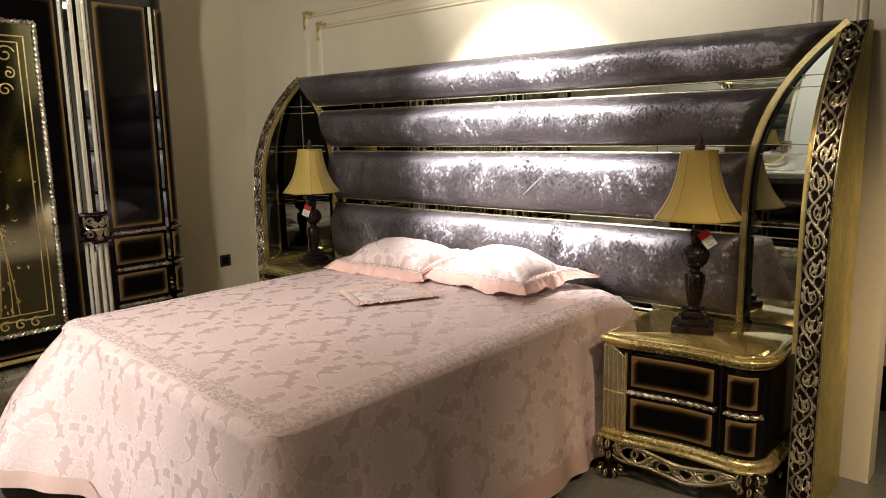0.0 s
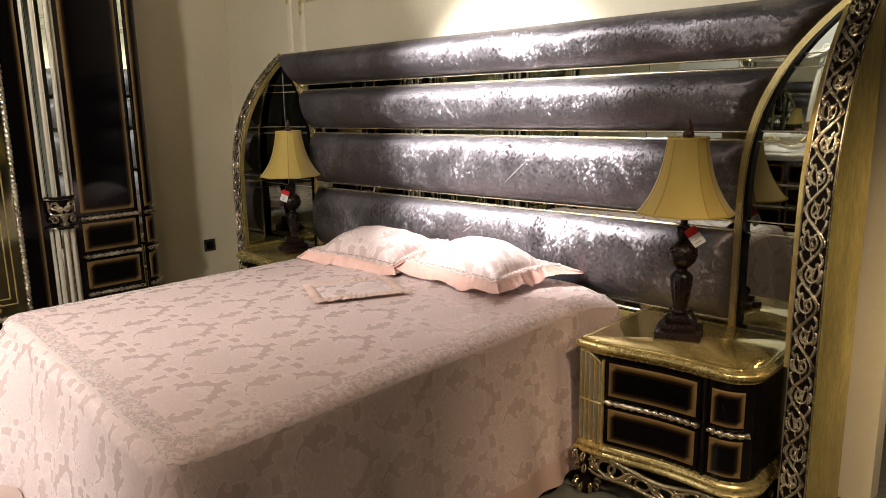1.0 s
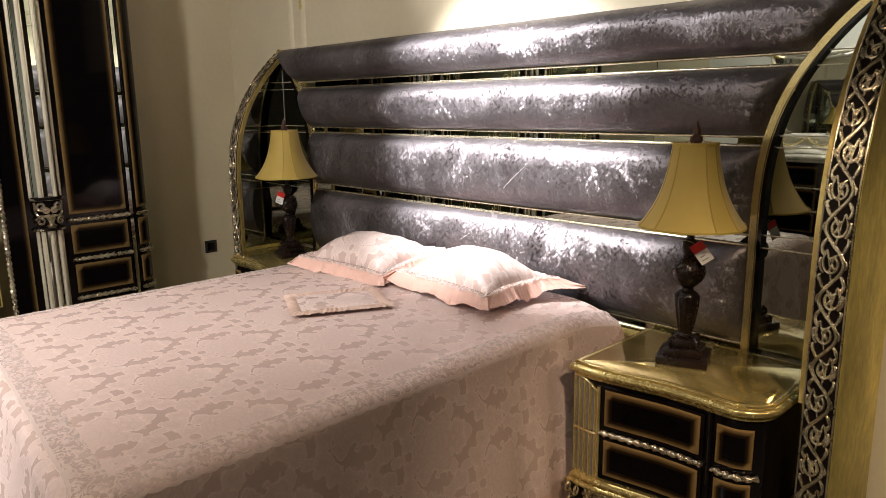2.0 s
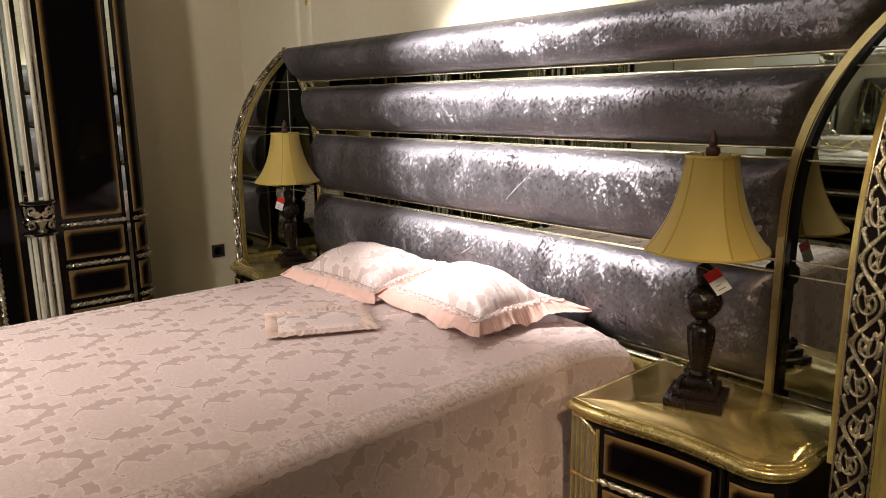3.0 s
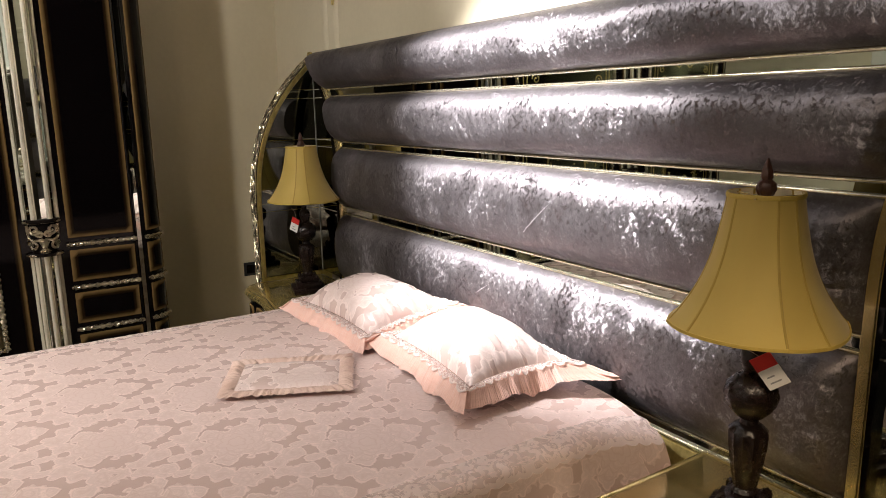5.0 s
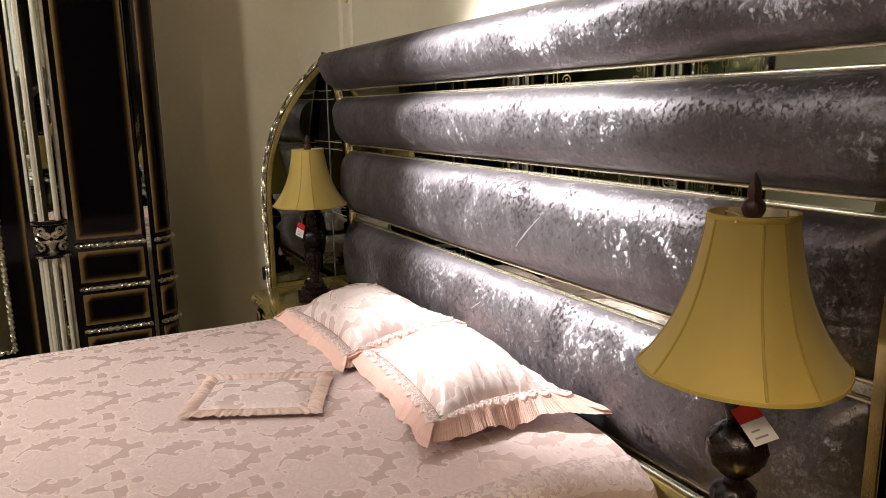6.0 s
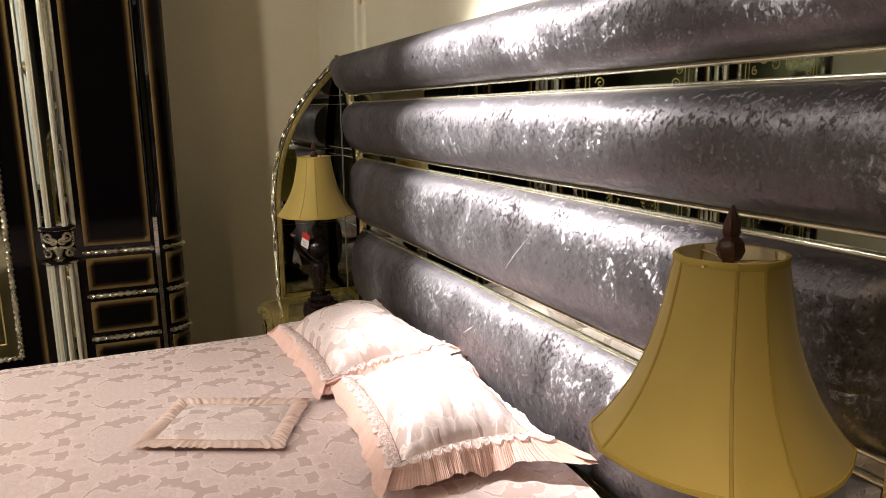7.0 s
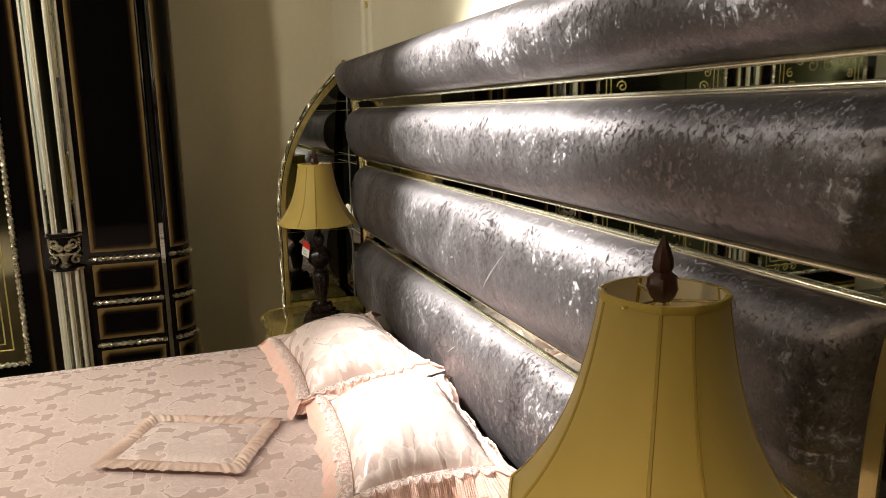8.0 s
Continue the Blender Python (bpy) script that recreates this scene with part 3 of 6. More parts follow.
for x0, x1, top in PANEL_FRAMES:
    corner_piece(x0, top, 1)
    corner_piece(x1, top, -1)

# wall socket beside the wardrobe
sock = thing("wall_socket", (WEST, 2.712, 0.485), "small black square wall socket on the cream wall", "socket")
bm = bmesh.new()
box(bm, 0.0, 0.010, -0.042, 0.042, -0.042, 0.042, 0.003)
part("plate", bm, M_IRON, sock, "dark grey outer plate")
bm = bmesh.new()
box(bm, 0.009, 0.013, -0.026, 0.026, -0.026, 0.026, 0.002)
part("insert", bm, M_BLACK, sock, "glossy black insert")

# recessed square ceiling lights
for px, py in PANELS:
    ob = thing("ceiling_light", (px, py, CEIL - 0.001), "small square recessed white ceiling light, lit", "ceiling light", "square ceiling lights")
    bm = bmesh.new()
    for a0, a1, b0, b1 in ((-0.12, 0.12, -0.12, -0.1), (-0.12, 0.12, 0.1, 0.12), (-0.12, -0.1, -0.1, 0.1), (0.1, 0.12, -0.1, 0.1)):
        box(bm, a0, a1, b0, b1, -0.012, 0.0)
    part("frame", bm, M_WHITECARD, ob)
    bm = bmesh.new()
    box(bm, -0.1, 0.1, -0.1, 0.1, -0.005, -0.001)
    part("diffuser", bm, M_GLOW, ob)
# spotlight housings, out of view and assumed, one near each spot lamp's place
for px, py, tx, ty in ((-2.45, 2.05, -1.8, 2.4), (-2.52, 1.05, -2.2, 2.6), (-1.75, -0.22, -2.9, 0.3), (0.90, 0.90, 0.5, 1.3), (2.60, 2.70, 1.5, 2.7), (-2.65, -2.55, -2.7, 0.9), (-2.35, -1.75, -2.3, -3.9)):
    ob = thing("unseen_spotlight", (px, py, CEIL), "small round white spotlight housing, unseen, added by a spot lamp", "spotlight", "ceiling spotlights")
    bm = bmesh.new()
    lathe(bm, [(0.055, 0.0), (0.055, -0.02), (0.05, -0.045), (0.044, -0.045), (0.042, -0.012)], 24)
    part("housing", bm, M_WHITECARD, ob)

# ---- headboard ----
HB_Y = 2.868      # mirror plane
Z_TOP = 1.73
STRIPS = ((0.579, 0.617), (0.947, 0.989), (1.269, 1.305), (1.514, 1.556))
ROLLS = ((0.617, 0.947), (0.989, 1.269), (1.305, 1.514), (1.556, 1.735))
ARC_IN, ARC_OUT = 1.256, 1.575
BAND = 0.032
WING_IN, WING_OUT = 1.555, 1.640
WING_Y = 2.53


def arc_half(z):
    """Half the width between the gold arcs at height z."""
    u = min(max((z - 1.0) / (Z_TOP - 1.0), 0.0), 1.0)
    return ARC_IN + (ARC_OUT - ARC_IN) * u ** 2.9


def wing_front(z):
    """The wing's front edge at height z."""
    u = min(max((z - 0.95) / (Z_TOP - 0.95), 0.0), 1.0)
    return WING_Y + (HB_Y + 0.02 - WING_Y) * u ** 2.6


headboard = thing("headboard", (X0, HB_Y, 0), "wide crushed grey velvet headboard with mirror strips and gold wings", "headboard")


def hb(x, y, z):
    return (x, y - HB_Y, z)


bm = bmesh.new()
zs = [0.0, 0.3, 0.55, 0.8, 1.0] + [1.0 + 0.73 * k / 14 for k in range(1, 15)]
front = grid(bm, [[hb(s * (arc_half(z) + 0.02), HB_Y + 0.004, z) for s in (-1, 1)] for z in zs])
back = grid(bm, [[hb(s * (arc_half(z) + 0.02), NORTH - 0.02, z) for s in (-1, 1)] for z in zs])
for j in range(len(zs) - 1):
    for i in (0, 1):
        bm.faces.new((front[j][i], front[j + 1][i], back[j + 1][i], back[j][i]))
bm.faces.new((front[-1][0], front[-1][1], back[-1][1], back[-1][0]))
part("back_panel", bm, M_DARKGROUND, headboard)
bm = bmesh.new()
box(bm, -ARC_IN, ARC_IN, -0.012, 0.003, 0.05, 0.570, 0.004)
part("lower_panel", bm, M_GOLD, headboard, "gold leaf lower panel")

# velvet rolls
for k, (z0, z1) in enumerate(ROLLS):
    bm = bmesh.new()
    nz, nx = 26, 150
    depth = 0.068
    rows = []
    for j in range(nz + 1):
        v = -1 + 2 * j / nz
        a = math.asin(max(-1, min(1, v)))
        z = (z0 + z1) / 2 + (z1 - z0) / 2 * (math.sin(a * 1.0) if abs(v) < 1 else v)
        bulge = depth * (1 - abs(v) ** 2.6) ** 0.62
        row = []
        half = arc_half(min(z, Z_TOP)) - BAND * 0.45
        for i in range(nx + 1):
            f = -1 + 2 * i / nx
            x = f * half
            pull = 1 - 0.96 * (max(0.0, (f - 0.955) / 0.045) ** 2.4 if f > 0 else max(0.0, (-f - 0.992) / 0.008) ** 3)
            w = noise.noise(Vector((x * 5, z * 14, k * 7.1)))
            ends = max(0.0, (abs(f) - 0.90) / 0.10)
            crease = ends * (0.0042 if f > 0 else 0.0015) * math.sin(z * 190 + 5 * noise.noise(Vector((x * 9, z * 30, k))))
            row.append(hb(x, HB_Y - 0.002 - bulge * pull - (0.0035 * w + crease) * (1 - abs(v) ** 4), z))
        rows.append(row)
    if k == 3:
        # the top roll turns back over the panel
        last = rows[-1]
        for dy, dz in ((0.012, 0.006), (0.05, 0.007), (0.085, 0.004)):
            rows.append([(p[0], p[1] + dy, p[2] + dz) for p in last])
    made = grid(bm, rows)
    uvl = bm.loops.layers.uv.new("UVMap")
    where = {v: (i / nx * 3.0, j / nz * 0.4) for j, row in enumerate(made) for i, v in enumerate(row)}
    for fc in bm.faces:
        for lp in fc.loops:
            lp[uvl].uv = where[lp.vert]
    part("cushion_roll", bm, M_VELVET, headboard, "crushed grey velvet padded roll")

# slanting creases where the pile was pressed
for k, (xa, za), (xb, zb) in ((1, (-1.973, 1.066), (-1.850, 1.168)), (0, (-2.226, 0.816), (-2.050, 0.922))):
    z0, z1 = ROLLS[k]
    pts = []
    for i in range(25):
        q = i / 24
        x, z = xa + (xb - xa) * q + 0.003 * noise.noise(Vector((q * 9, k, 0))), za + (zb - za) * q
        v = (z - (z0 + z1) / 2) / ((z1 - z0) / 2)
        pts.append(hb(x - X0, HB_Y - 0.0015 - 0.068 * (1 - abs(v) ** 2.6) ** 0.62, z))
    bm = bmesh.new()
    tube(bm, pts, 0.0026, 6, Vector((0, -1, 0)), 0.5, True)
    part("crease", bm, M_PRESSED, headboard, "pale slanting crease in the velvet")

# mirror strips with gold beads
JOINTS = (-0.88, 0.0, 0.88)
for z0, z1 in STRIPS:
    half = arc_half((z0 + z1) / 2)
    cuts = [-half] + list(JOINTS) + [half]
    for a, b in zip(cuts, cuts[1:]):
        bm = bmesh.new()
        g = 0.0012
        rows = []
        for zz, yy in ((z0, 0.0), (z0 + 0.005, -0.003), (z1 - 0.005, -0.003), (z1, 0.0)):
            rows.append([hb(a + g, HB_Y + yy, zz), hb(b - g, HB_Y + yy, zz)])
        grid(bm, rows)
        part("mirror_strip", bm, M_MIRROR, headboard, "narrow smoked mirror strip", False)
    for zz in (z0 + 0.003, z1 - 0.003):
        for a, b in ((-half, -0.88), (-0.88, 0.88), (0.88, half)):
            bm = bmesh.new()
            tube(bm, [hb(a + 0.001, HB_Y - 0.007, zz), hb(b - 0.001, HB_Y - 0.007, zz)], 0.0056, 10)
            part("bead", bm, M_BEAD, headboard, "slim polished champagne bead")

# gold arcs in the headboard's plane
for s in (-1, 1):
    bm = bmesh.new()
    zz = [0.57 + 0.43 * k / 4 for k in range(4)] + [1.0 + (Z_TOP + 0.003 - 1.0) * k / 26 for k in range(27)]
    rows = []
    for i, z in enumerate(zz):
        c = Vector((arc_half(z), z))
        d = Vector((arc_half(min(z + 0.01, Z_TOP)) - arc_half(max(z - 0.01, 0.5)), 0.02 if z + 0.01 < Z_TOP else 0.01 + Z_TOP - z + 1e-4)).normalized()
        n = Vector((d.y, -d.x))
        row = []
        for off, out in ((-0.5, -0.002), (-0.5, 0.012), (-0.38, 0.018), (0.30, 0.018), (0.36, 0.014), (0.42, 0.014), (0.5, 0.010), (0.5, -0.002)):
            q = c + n * (off * BAND)
            row.append(hb(s * q.x, HB_Y - out, q.y))
        rows.append(row)
    grid(bm, rows, closed_u=True)
    part("gold_arc", bm, M_GOLDBRIGHT, headboard, "curved polished gold band")
    bm = bmesh.new()
    rows = []
    for z in zz:
        d = 0.57 * BAND
        rows.append([hb(s * (arc_half(z) + d), HB_Y - 0.001, z), hb(s * (arc_half(z) + d), HB_Y - 0.024, z), hb(s * (arc_half(z) + d + 0.012), HB_Y - 0.024, z), hb(s * (arc_half(z) + d + 0.012), HB_Y - 0.001, z)])
    grid(bm, [r for r in rows if abs(r[2][0]) < WING_IN], closed_u=True)
    part("arc_lining", bm, M_BLACK, headboard, "black lacquer inner lining")

# mirrored backs between the arcs and the wings
PANES = (0.605, 0.947, 0.989, 1.269, 1.305, 1.514, 1.556, 1.715)
for s in (-1, 1):
    for z0, z1 in zip(PANES, PANES[1:]):
        bm = bmesh.new()
        rows = []
        for k in range(7):
            z = z0 + 0.0015 + (z1 - z0 - 0.003) * k / 6
            a = min(arc_half(z) + BAND * 0.5, WING_IN - 0.002)
            rows.append([hb(s * a, HB_Y - 0.002, z), hb(s * (WING_IN - 0.001), HB_Y - 0.002, z)])
        grid(bm, rows)
        part("mirror_pane", bm, M_MIRROR, headboard, "smoked mirror pane", False)
    for z in PANES[1:-1]:
        bm = bmesh.new()
        a = arc_half(z) + BAND * 0.5
        if a < WING_IN - 0.01:
            tube(bm, [hb(s * a, HB_Y - 0.003, z), hb(s * (WING_IN - 0.002), HB_Y - 0.003, z)], 0.0022, 6)
            part("pane_edge", bm, M_CHROME, headboard, "bevelled bright pane edge")


def edge_line(n=60):
    """The wing's front edge as points (y, z) with outward normals, from the floor to the apex."""
    pts = [Vector((WING_Y, 0.95 * k / 12)) for k in range(12)] + [Vector((wing_front(z), z)) for z in (0.95 + (Z_TOP - 0.95) * k / (n - 12) for k in range(n - 11))]
    ln = [0.0]
    for a, b in zip(pts, pts[1:]):
        ln.append(ln[-1] + (b - a).length)
    return pts, ln


EDGE, EDGE_LEN = edge_line()


def edge_at(s):
    s = min(max(s, 0.0), EDGE_LEN[-1])
    i = 0
    while i < len(EDGE) - 2 and EDGE_LEN[i + 1] < s:
        i += 1
    k = (s - EDGE_LEN[i]) / (EDGE_LEN[i + 1] - EDGE_LEN[i])
    p = EDGE[i].lerp(EDGE[i + 1], k)
    d = (EDGE[min(i + 2, len(EDGE) - 1)] - EDGE[max(i - 1, 0)]).normalized()
    return p, Vector((-d.y, d.x)), d


for s in (-1, 1):
    bm = bmesh.new()
    left = [hb(s * WING_IN, p.x, p.y) for p in EDGE]
    right = [hb(s * WING_OUT, p.x, p.y) for p in EDGE]
    bl = [hb(s * WING_IN, NORTH - 0.05, p.y) for p in EDGE]
    br = [hb(s * WING_OUT, NORTH - 0.05, p.y) for p in EDGE]
    grid(bm, [left, right, br, bl], closed_v=True)
    wing = part("wing", bm, M_WINGGOLD, headboard, "gold leaf arched side wing")
    # dark ground of the carved edge
    bm = bmesh.new()
    rows = []
    for i in range(80):
        p, n, d = edge_at(EDGE_LEN[-1] * i / 79)
        rows.append([hb(s * x, p.x + n.x * o, p.y + n.y * o) for x, o in ((WING_IN + 0.002, 0.0), (WING_IN + 0.002, 0.004), (WING_OUT - 0.002, 0.004), (WING_OUT - 0.002, 0.0))])
    grid(bm, rows)
    part("carving_ground", bm, M_DARKGROUND, wing, "dark ground behind the carving")
    for x in (WING_IN + 0.004, WING_OUT - 0.004):
        bm = bmesh.new()
        tube(bm, [hb(s * x, p.x + n.x * 0.005, p.y + n.y * 0.005) for p, n, d in (edge_at(EDGE_LEN[-1] * i / 79) for i in range(80))], 0.0024, 6, Vector((1, 0, 0)))
        part("fillet", bm, M_SILVER, wing, "thin silvered edge fillet")
    # scrolling vine in relief
    bm = bmesh.new()
    mid, half = (WING_IN + WING_OUT) / 2, (WING_OUT - WING_IN) / 2 - 0.010
    half_turn = 0.095

    def on_edge(q, w, lift=0.007):
        p, n, d = edge_at(q)
        return hb(s * (mid + w * half), p.x + n.x * lift, p.y + n.y * lift)

    def stroke(base, pts, r, lift=0.007, thin=True):
        line = [on_edge(base + q, w, lift) for q, w in smooth_line(pts, 4) if 0.0 < base + q < EDGE_LEN[-1] - 0.012]
        if len(line) > 2:
            tube(bm, line, r, 6, Vector((0, -1, 0.2)), 0.8, thin)

    # one stem swings from side to side
    steps = int(EDGE_LEN[-1] / 0.007)
    line = [(EDGE_LEN[-1] - 0.02) * i / steps for i in range(steps + 1)]
    tube(bm, [on_edge(q, 0.78 * math.sin(math.pi * q / half_turn), 0.009) for q in line], 0.0054, 6, Vector((0, -1, 0.2)), 0.8)
    for kk in range(int(EDGE_LEN[-1] / half_turn) + 1):
        base = kk * half_turn
        sg = 1 if kk % 2 == 0 else -1
        # a tendril leaves the stem and curls up inside its bend, ending in a leaf
        curl = []
        for i in range(19):
            a = 2.6 - 7.8 * i / 18
            rr = 0.0300 * (1 - 0.76 * i / 18)
            curl.append((0.050 - rr * 1.15 * math.cos(a), sg * (-0.08 - rr / half * 0.80 * math.sin(a))))
        stroke(base, [(-0.006, 0.02 * sg)] + curl, 0.0046)
        for tip, side, r in ((0.024, 0.36, 0.0052), (0.018, -0.40, 0.0050), (-0.018, 0.32, 0.0048), (-0.022, -0.22, 0.0044)):
            stroke(base, [(0.050, -0.08 * sg), (0.050 + tip * 0.6, (-0.08 + side * 0.35) * sg), (0.050 + tip, (-0.08 + side) * sg)], r)
        # leaves fill the corners on both sides
        stroke(base, [(0.076, 0.60 * sg), (0.092, 0.80 * sg), (0.108, 0.96 * sg), (0.116, 0.84 * sg)], 0.0054)
        stroke(base, [(0.020, 0.58 * sg), (0.006, 0.82 * sg), (-0.010, 0.97 * sg)], 0.0054)
        stroke(base, [(0.022, -0.66 * sg), (0.036, -0.88 * sg), (0.054, -0.97 * sg), (0.064, -0.86 * sg)], 0.0054)
        stroke(base, [(0.066, -0.62 * sg), (0.078, -0.84 * sg), (0.090, -0.92 * sg)], 0.0050)
        stroke(base, [(0.060, 0.86 * sg), (0.048, 0.98 * sg), (0.036, 0.92 * sg)], 0.0040)
    part("carving", bm, M_VINE, wing, "silvered carved scrolling vine")
    # gold rim and mirror on the wing's inner face
    inner = WING_IN
    bm = bmesh.new()
    rows = []
    for i in range(60):
        p, n, d = edge_at(0.60 + (EDGE_LEN[-1] - 0.60) * i / 59)
        q = p - n * 0.024
        q2 = Vector((min(q.x, HB_Y - 0.001), q.y))
        rows.append([hb(s * inner, p.x + 0.001, p.y), hb(s * (inner - 0.012), p.x + 0.001, p.y), hb(s * (inner - 0.012), q2.x - 0.006, q2.y), hb(s * (inner - 0.004), q2.x, q2.y), hb(s * inner, q2.x, q2.y)])
    grid(bm, rows)
    part("rim", bm, M_GOLD, wing, "gold rim of the wing")
    for z0, z1 in zip(PANES, PANES[1:]):
        bm = bmesh.new()
        rows = []
        for k in range(7):
            z = z0 + 0.001 + (z1 - z0 - 0.002) * k / 6
            y = min(wing_front(z) + 0.021 + 0.014 * max(0, z - 1.2), HB_Y - 0.003)
            rows.append([hb(s * (inner - 0.003), y, z), hb(s * (inner - 0.003), HB_Y - 0.0025, z)])
        grid(bm, rows)
        part("wing_mirror", bm, M_MIRROR, wing, "smoked mirror inside the wing", False)
    bm = bmesh.new()
    tube(bm, [hb(s * (inner - 0.004), HB_Y - 0.004, 0.60), hb(s * (inner - 0.004), HB_Y - 0.004, 1.62)], 0.0018, 6)
    part("corner_bead", bm, M_PEWTER, wing)

# ---- bed ----
BED_TOP, BED_HW, BED_FOOT, BED_HEAD = 0.665, 0.80, 0.905, 2.785

bed = thing("bed", (X0, 1.80, 0), "double bed base with carved gold feet, hidden by its bedspread", "bed")
bm = bmesh.new()
box(bm, -0.72, 0.72, -0.70, 0.92, 0.14, 0.36, 0.02)
part("base", bm, M_BLACK, bed)
bm = bmesh.new()
box(bm, -0.72, 0.72, -0.70, 0.88, 0.362, 0.625, 0.05)
part("mattress", bm, M_PILLOW, bed)
bm = bmesh.new()
rows = []
for off, z in ((0.0, 0.10), (0.02, 0.12), (0.0, 0.14), (0.025, 0.16), (0.01, 0.19), (-0.02, 0.19)):
    rows.append([(x, -0.78 - off, z) for x in (-0.74, -0.4, 0.0, 0.4, 0.74)])
grid(bm, rows)
rail = part("foot_rail", bm, M_GOLD, bed, "moulded gold foot rail")
bm = bmesh.new()
for k in range(9):
    cx = -0.68 + 0.17 * k
    for sg in (-1, 1):
        tube(bm, [(cx + sg * (0.04 + p), -0.795, 0.075 + q) for p, q in scroll(0, 0, 0.036, 1.3, math.pi if sg > 0 else 0, sg, 16)], 0.007, 6, Vector((0, -1, 0)))
part("carving", bm, M_GOLD, rail, "carved gold scrolls")
for sx in (-1, 1):
    for y in (-0.74, 0.84):
        bm = bmesh.new()
        lathe(bm, [(0.03, 0.0), (0.045, 0.012), (0.05, 0.035), (0.036, 0.06), (0.042, 0.09), (0.055, 0.14)], 16, lambda a, z: 1 + 0.06 * math.cos(6 * a))
        bmesh.ops.translate(bm, verts=bm.verts[:], vec=(sx * 0.72, y, 0))
        part("foot", bm, M_GOLD, bed)


def bed_path():
    r = 0.07
    pts = [(-BED_HW, BED_HEAD - 0.16 * k) for k in range(12) if BED_HEAD - 0.16 * k > BED_FOOT + r + 0.02]
    pts += [(-BED_HW + r - r * math.cos(a), BED_FOOT + r - r * math.sin(a)) for a in (math.pi / 2 * k / 6 for k in range(7))]
    pts += [(-BED_HW + r + (2 * BED_HW - 2 * r) * k / 10, BED_FOOT) for k in range(1, 10)]
    pts += [(-x, y) for x, y in reversed(pts[:len(pts) - 9])]
    # the cover lies a little askew: its foot edge recedes to the west
    return Path([(x, y + (0.047 - 0.080 * x) * (BED_HEAD - y) / (BED_HEAD - BED_FOOT)) for x, y in pts])


BEDLINE = bed_path()
SIDE_LEN = BED_HEAD - BED_FOOT


def foot_share(s):
    """0 along the bed's sides, 1 along its foot."""
    t = min(s, BEDLINE.length - s)
    k = min(max((t - SIDE_LEN + 0.12) / 0.24, 0.0), 1.0)
    return k * k * (3 - 2 * k)


def bump_at(s, centre, width):
    return math.exp(-((s - centre) / width) ** 2)


WEST_CORNER, EAST_CORNER = SIDE_LEN - 0.06, BEDLINE.length - SIDE_LEN + 0.02


def drape(s, d, extra=0.0):
    """A point of the cover: s along the bed's edge, d metres of cloth past the edge."""
    west, east = bump_at(s, WEST_CORNER, 0.27), bump_at(s, EAST_CORNER, 0.10)
    r = 0.045
    if d < r * 1.57:
        a = d / r
        out, down = r * math.sin(a), r * (1 - math.cos(a))
    else:
        k = d - r * 1.57
        slope = min(0.13 + 0.05 * foot_share(s) + 0.50 * west + 0.20 * east, 0.75)
        out, down = r + k * slope + 0.62 * west * k * max(0.0, 0.40 - k), r + k * math.sqrt(1 - slope * slope)
    hang = min(max(d - 0.06, 0.0) / 0.5, 1.0)
    n1 = noise.noise(Vector((s * 3.1, 0.3, 1.7)))
    fold = hang * (0.013 * math.sin(s * 19 + 4 * n1) + 0.022 * noise.noise(Vector((s * 5.5, d * 1.3, 4.2))) + 0.045 * east * math.cos((s - EAST_CORNER) * 32) + 0.03 * west * math.cos(s * 26))
    head = min(s, BEDLINE.length - s)
    fold += hang * 0.014 * math.sin(s * 62) * max(0.0, 1 - head / 0.45)
    tuck = 0.045 * max(0.0, 1 - head / 0.30) ** 1.5 * (0.3 + 0.7 * min(d / 0.10, 1.0))
    fold += foot_share(s) * 0.011 * noise.noise(Vector((s * 9.0, d * 4.0, 6.1))) * min(d / 0.06, 1.0)
    soft = 0.006 * noise.noise(Vector((s * 4, d * 6, 9.0))) * min(d / 0.05, 1.0)
    x, y = BEDLINE.at(s, out - r + fold + extra + tuck + soft)
    sink = 0.03 * max(0.0, 1 - head / 0.25) ** 2
    return x, y, BED_TOP - 0.004 - down - sink + soft


spread = thing("bedspread", (X0, 1.80, 0), "blush pink damask bedspread with scalloped lace edging, hanging to the floor", "bedspread")
bm = bmesh.new()
uvl = bm.loops.layers.uv.new("UVMap")
NS = 260
place_uv = {}
rows, uvs = [], []
for f in [0.0, 0.06, 0.13, 0.21, 0.30, 0.40, 0.50, 0.60, 0.70, 0.79, 0.87, 0.93, 0.97]:
    row, urow = [], []
    for i in range(NS + 1):
        s = BEDLINE.length * i / NS
        bx, by, bz = drape(s, 0.0)
        cy = min(max(by, BED_FOOT + 0.80), BED_HEAD)
        x, y = bx * f, cy + (by - cy) * f
        calm = (1 - max(0.0, (f - 0.7) / 0.3)) * min(f / 0.13, 1.0)
        z = BED_TOP - 0.004 + 0.010 * (1 - f ** 3) + calm * (0.0045 * noise.noise(Vector((x * 3.0, y * 3.0, 0.5))) + 0.003 * noise.noise(Vector((x * 9, y * 7, 2.5))))
        z = z + (bz - z) * max(0.0, (f - 0.8) / 0.2) ** 2
        row.append((x, y - 1.80, z))
        urow.append((x, y))
    rows.append(row)
    uvs.append(urow)
DROPS = [0.0, 0.01, 0.02, 0.03, 0.04, 0.05, 0.06, 0.07, 0.08, 0.095, 0.11, 0.13, 0.15, 0.20, 0.26, 0.32, 0.39, 0.46, 0.53, 0.585, 0.64]
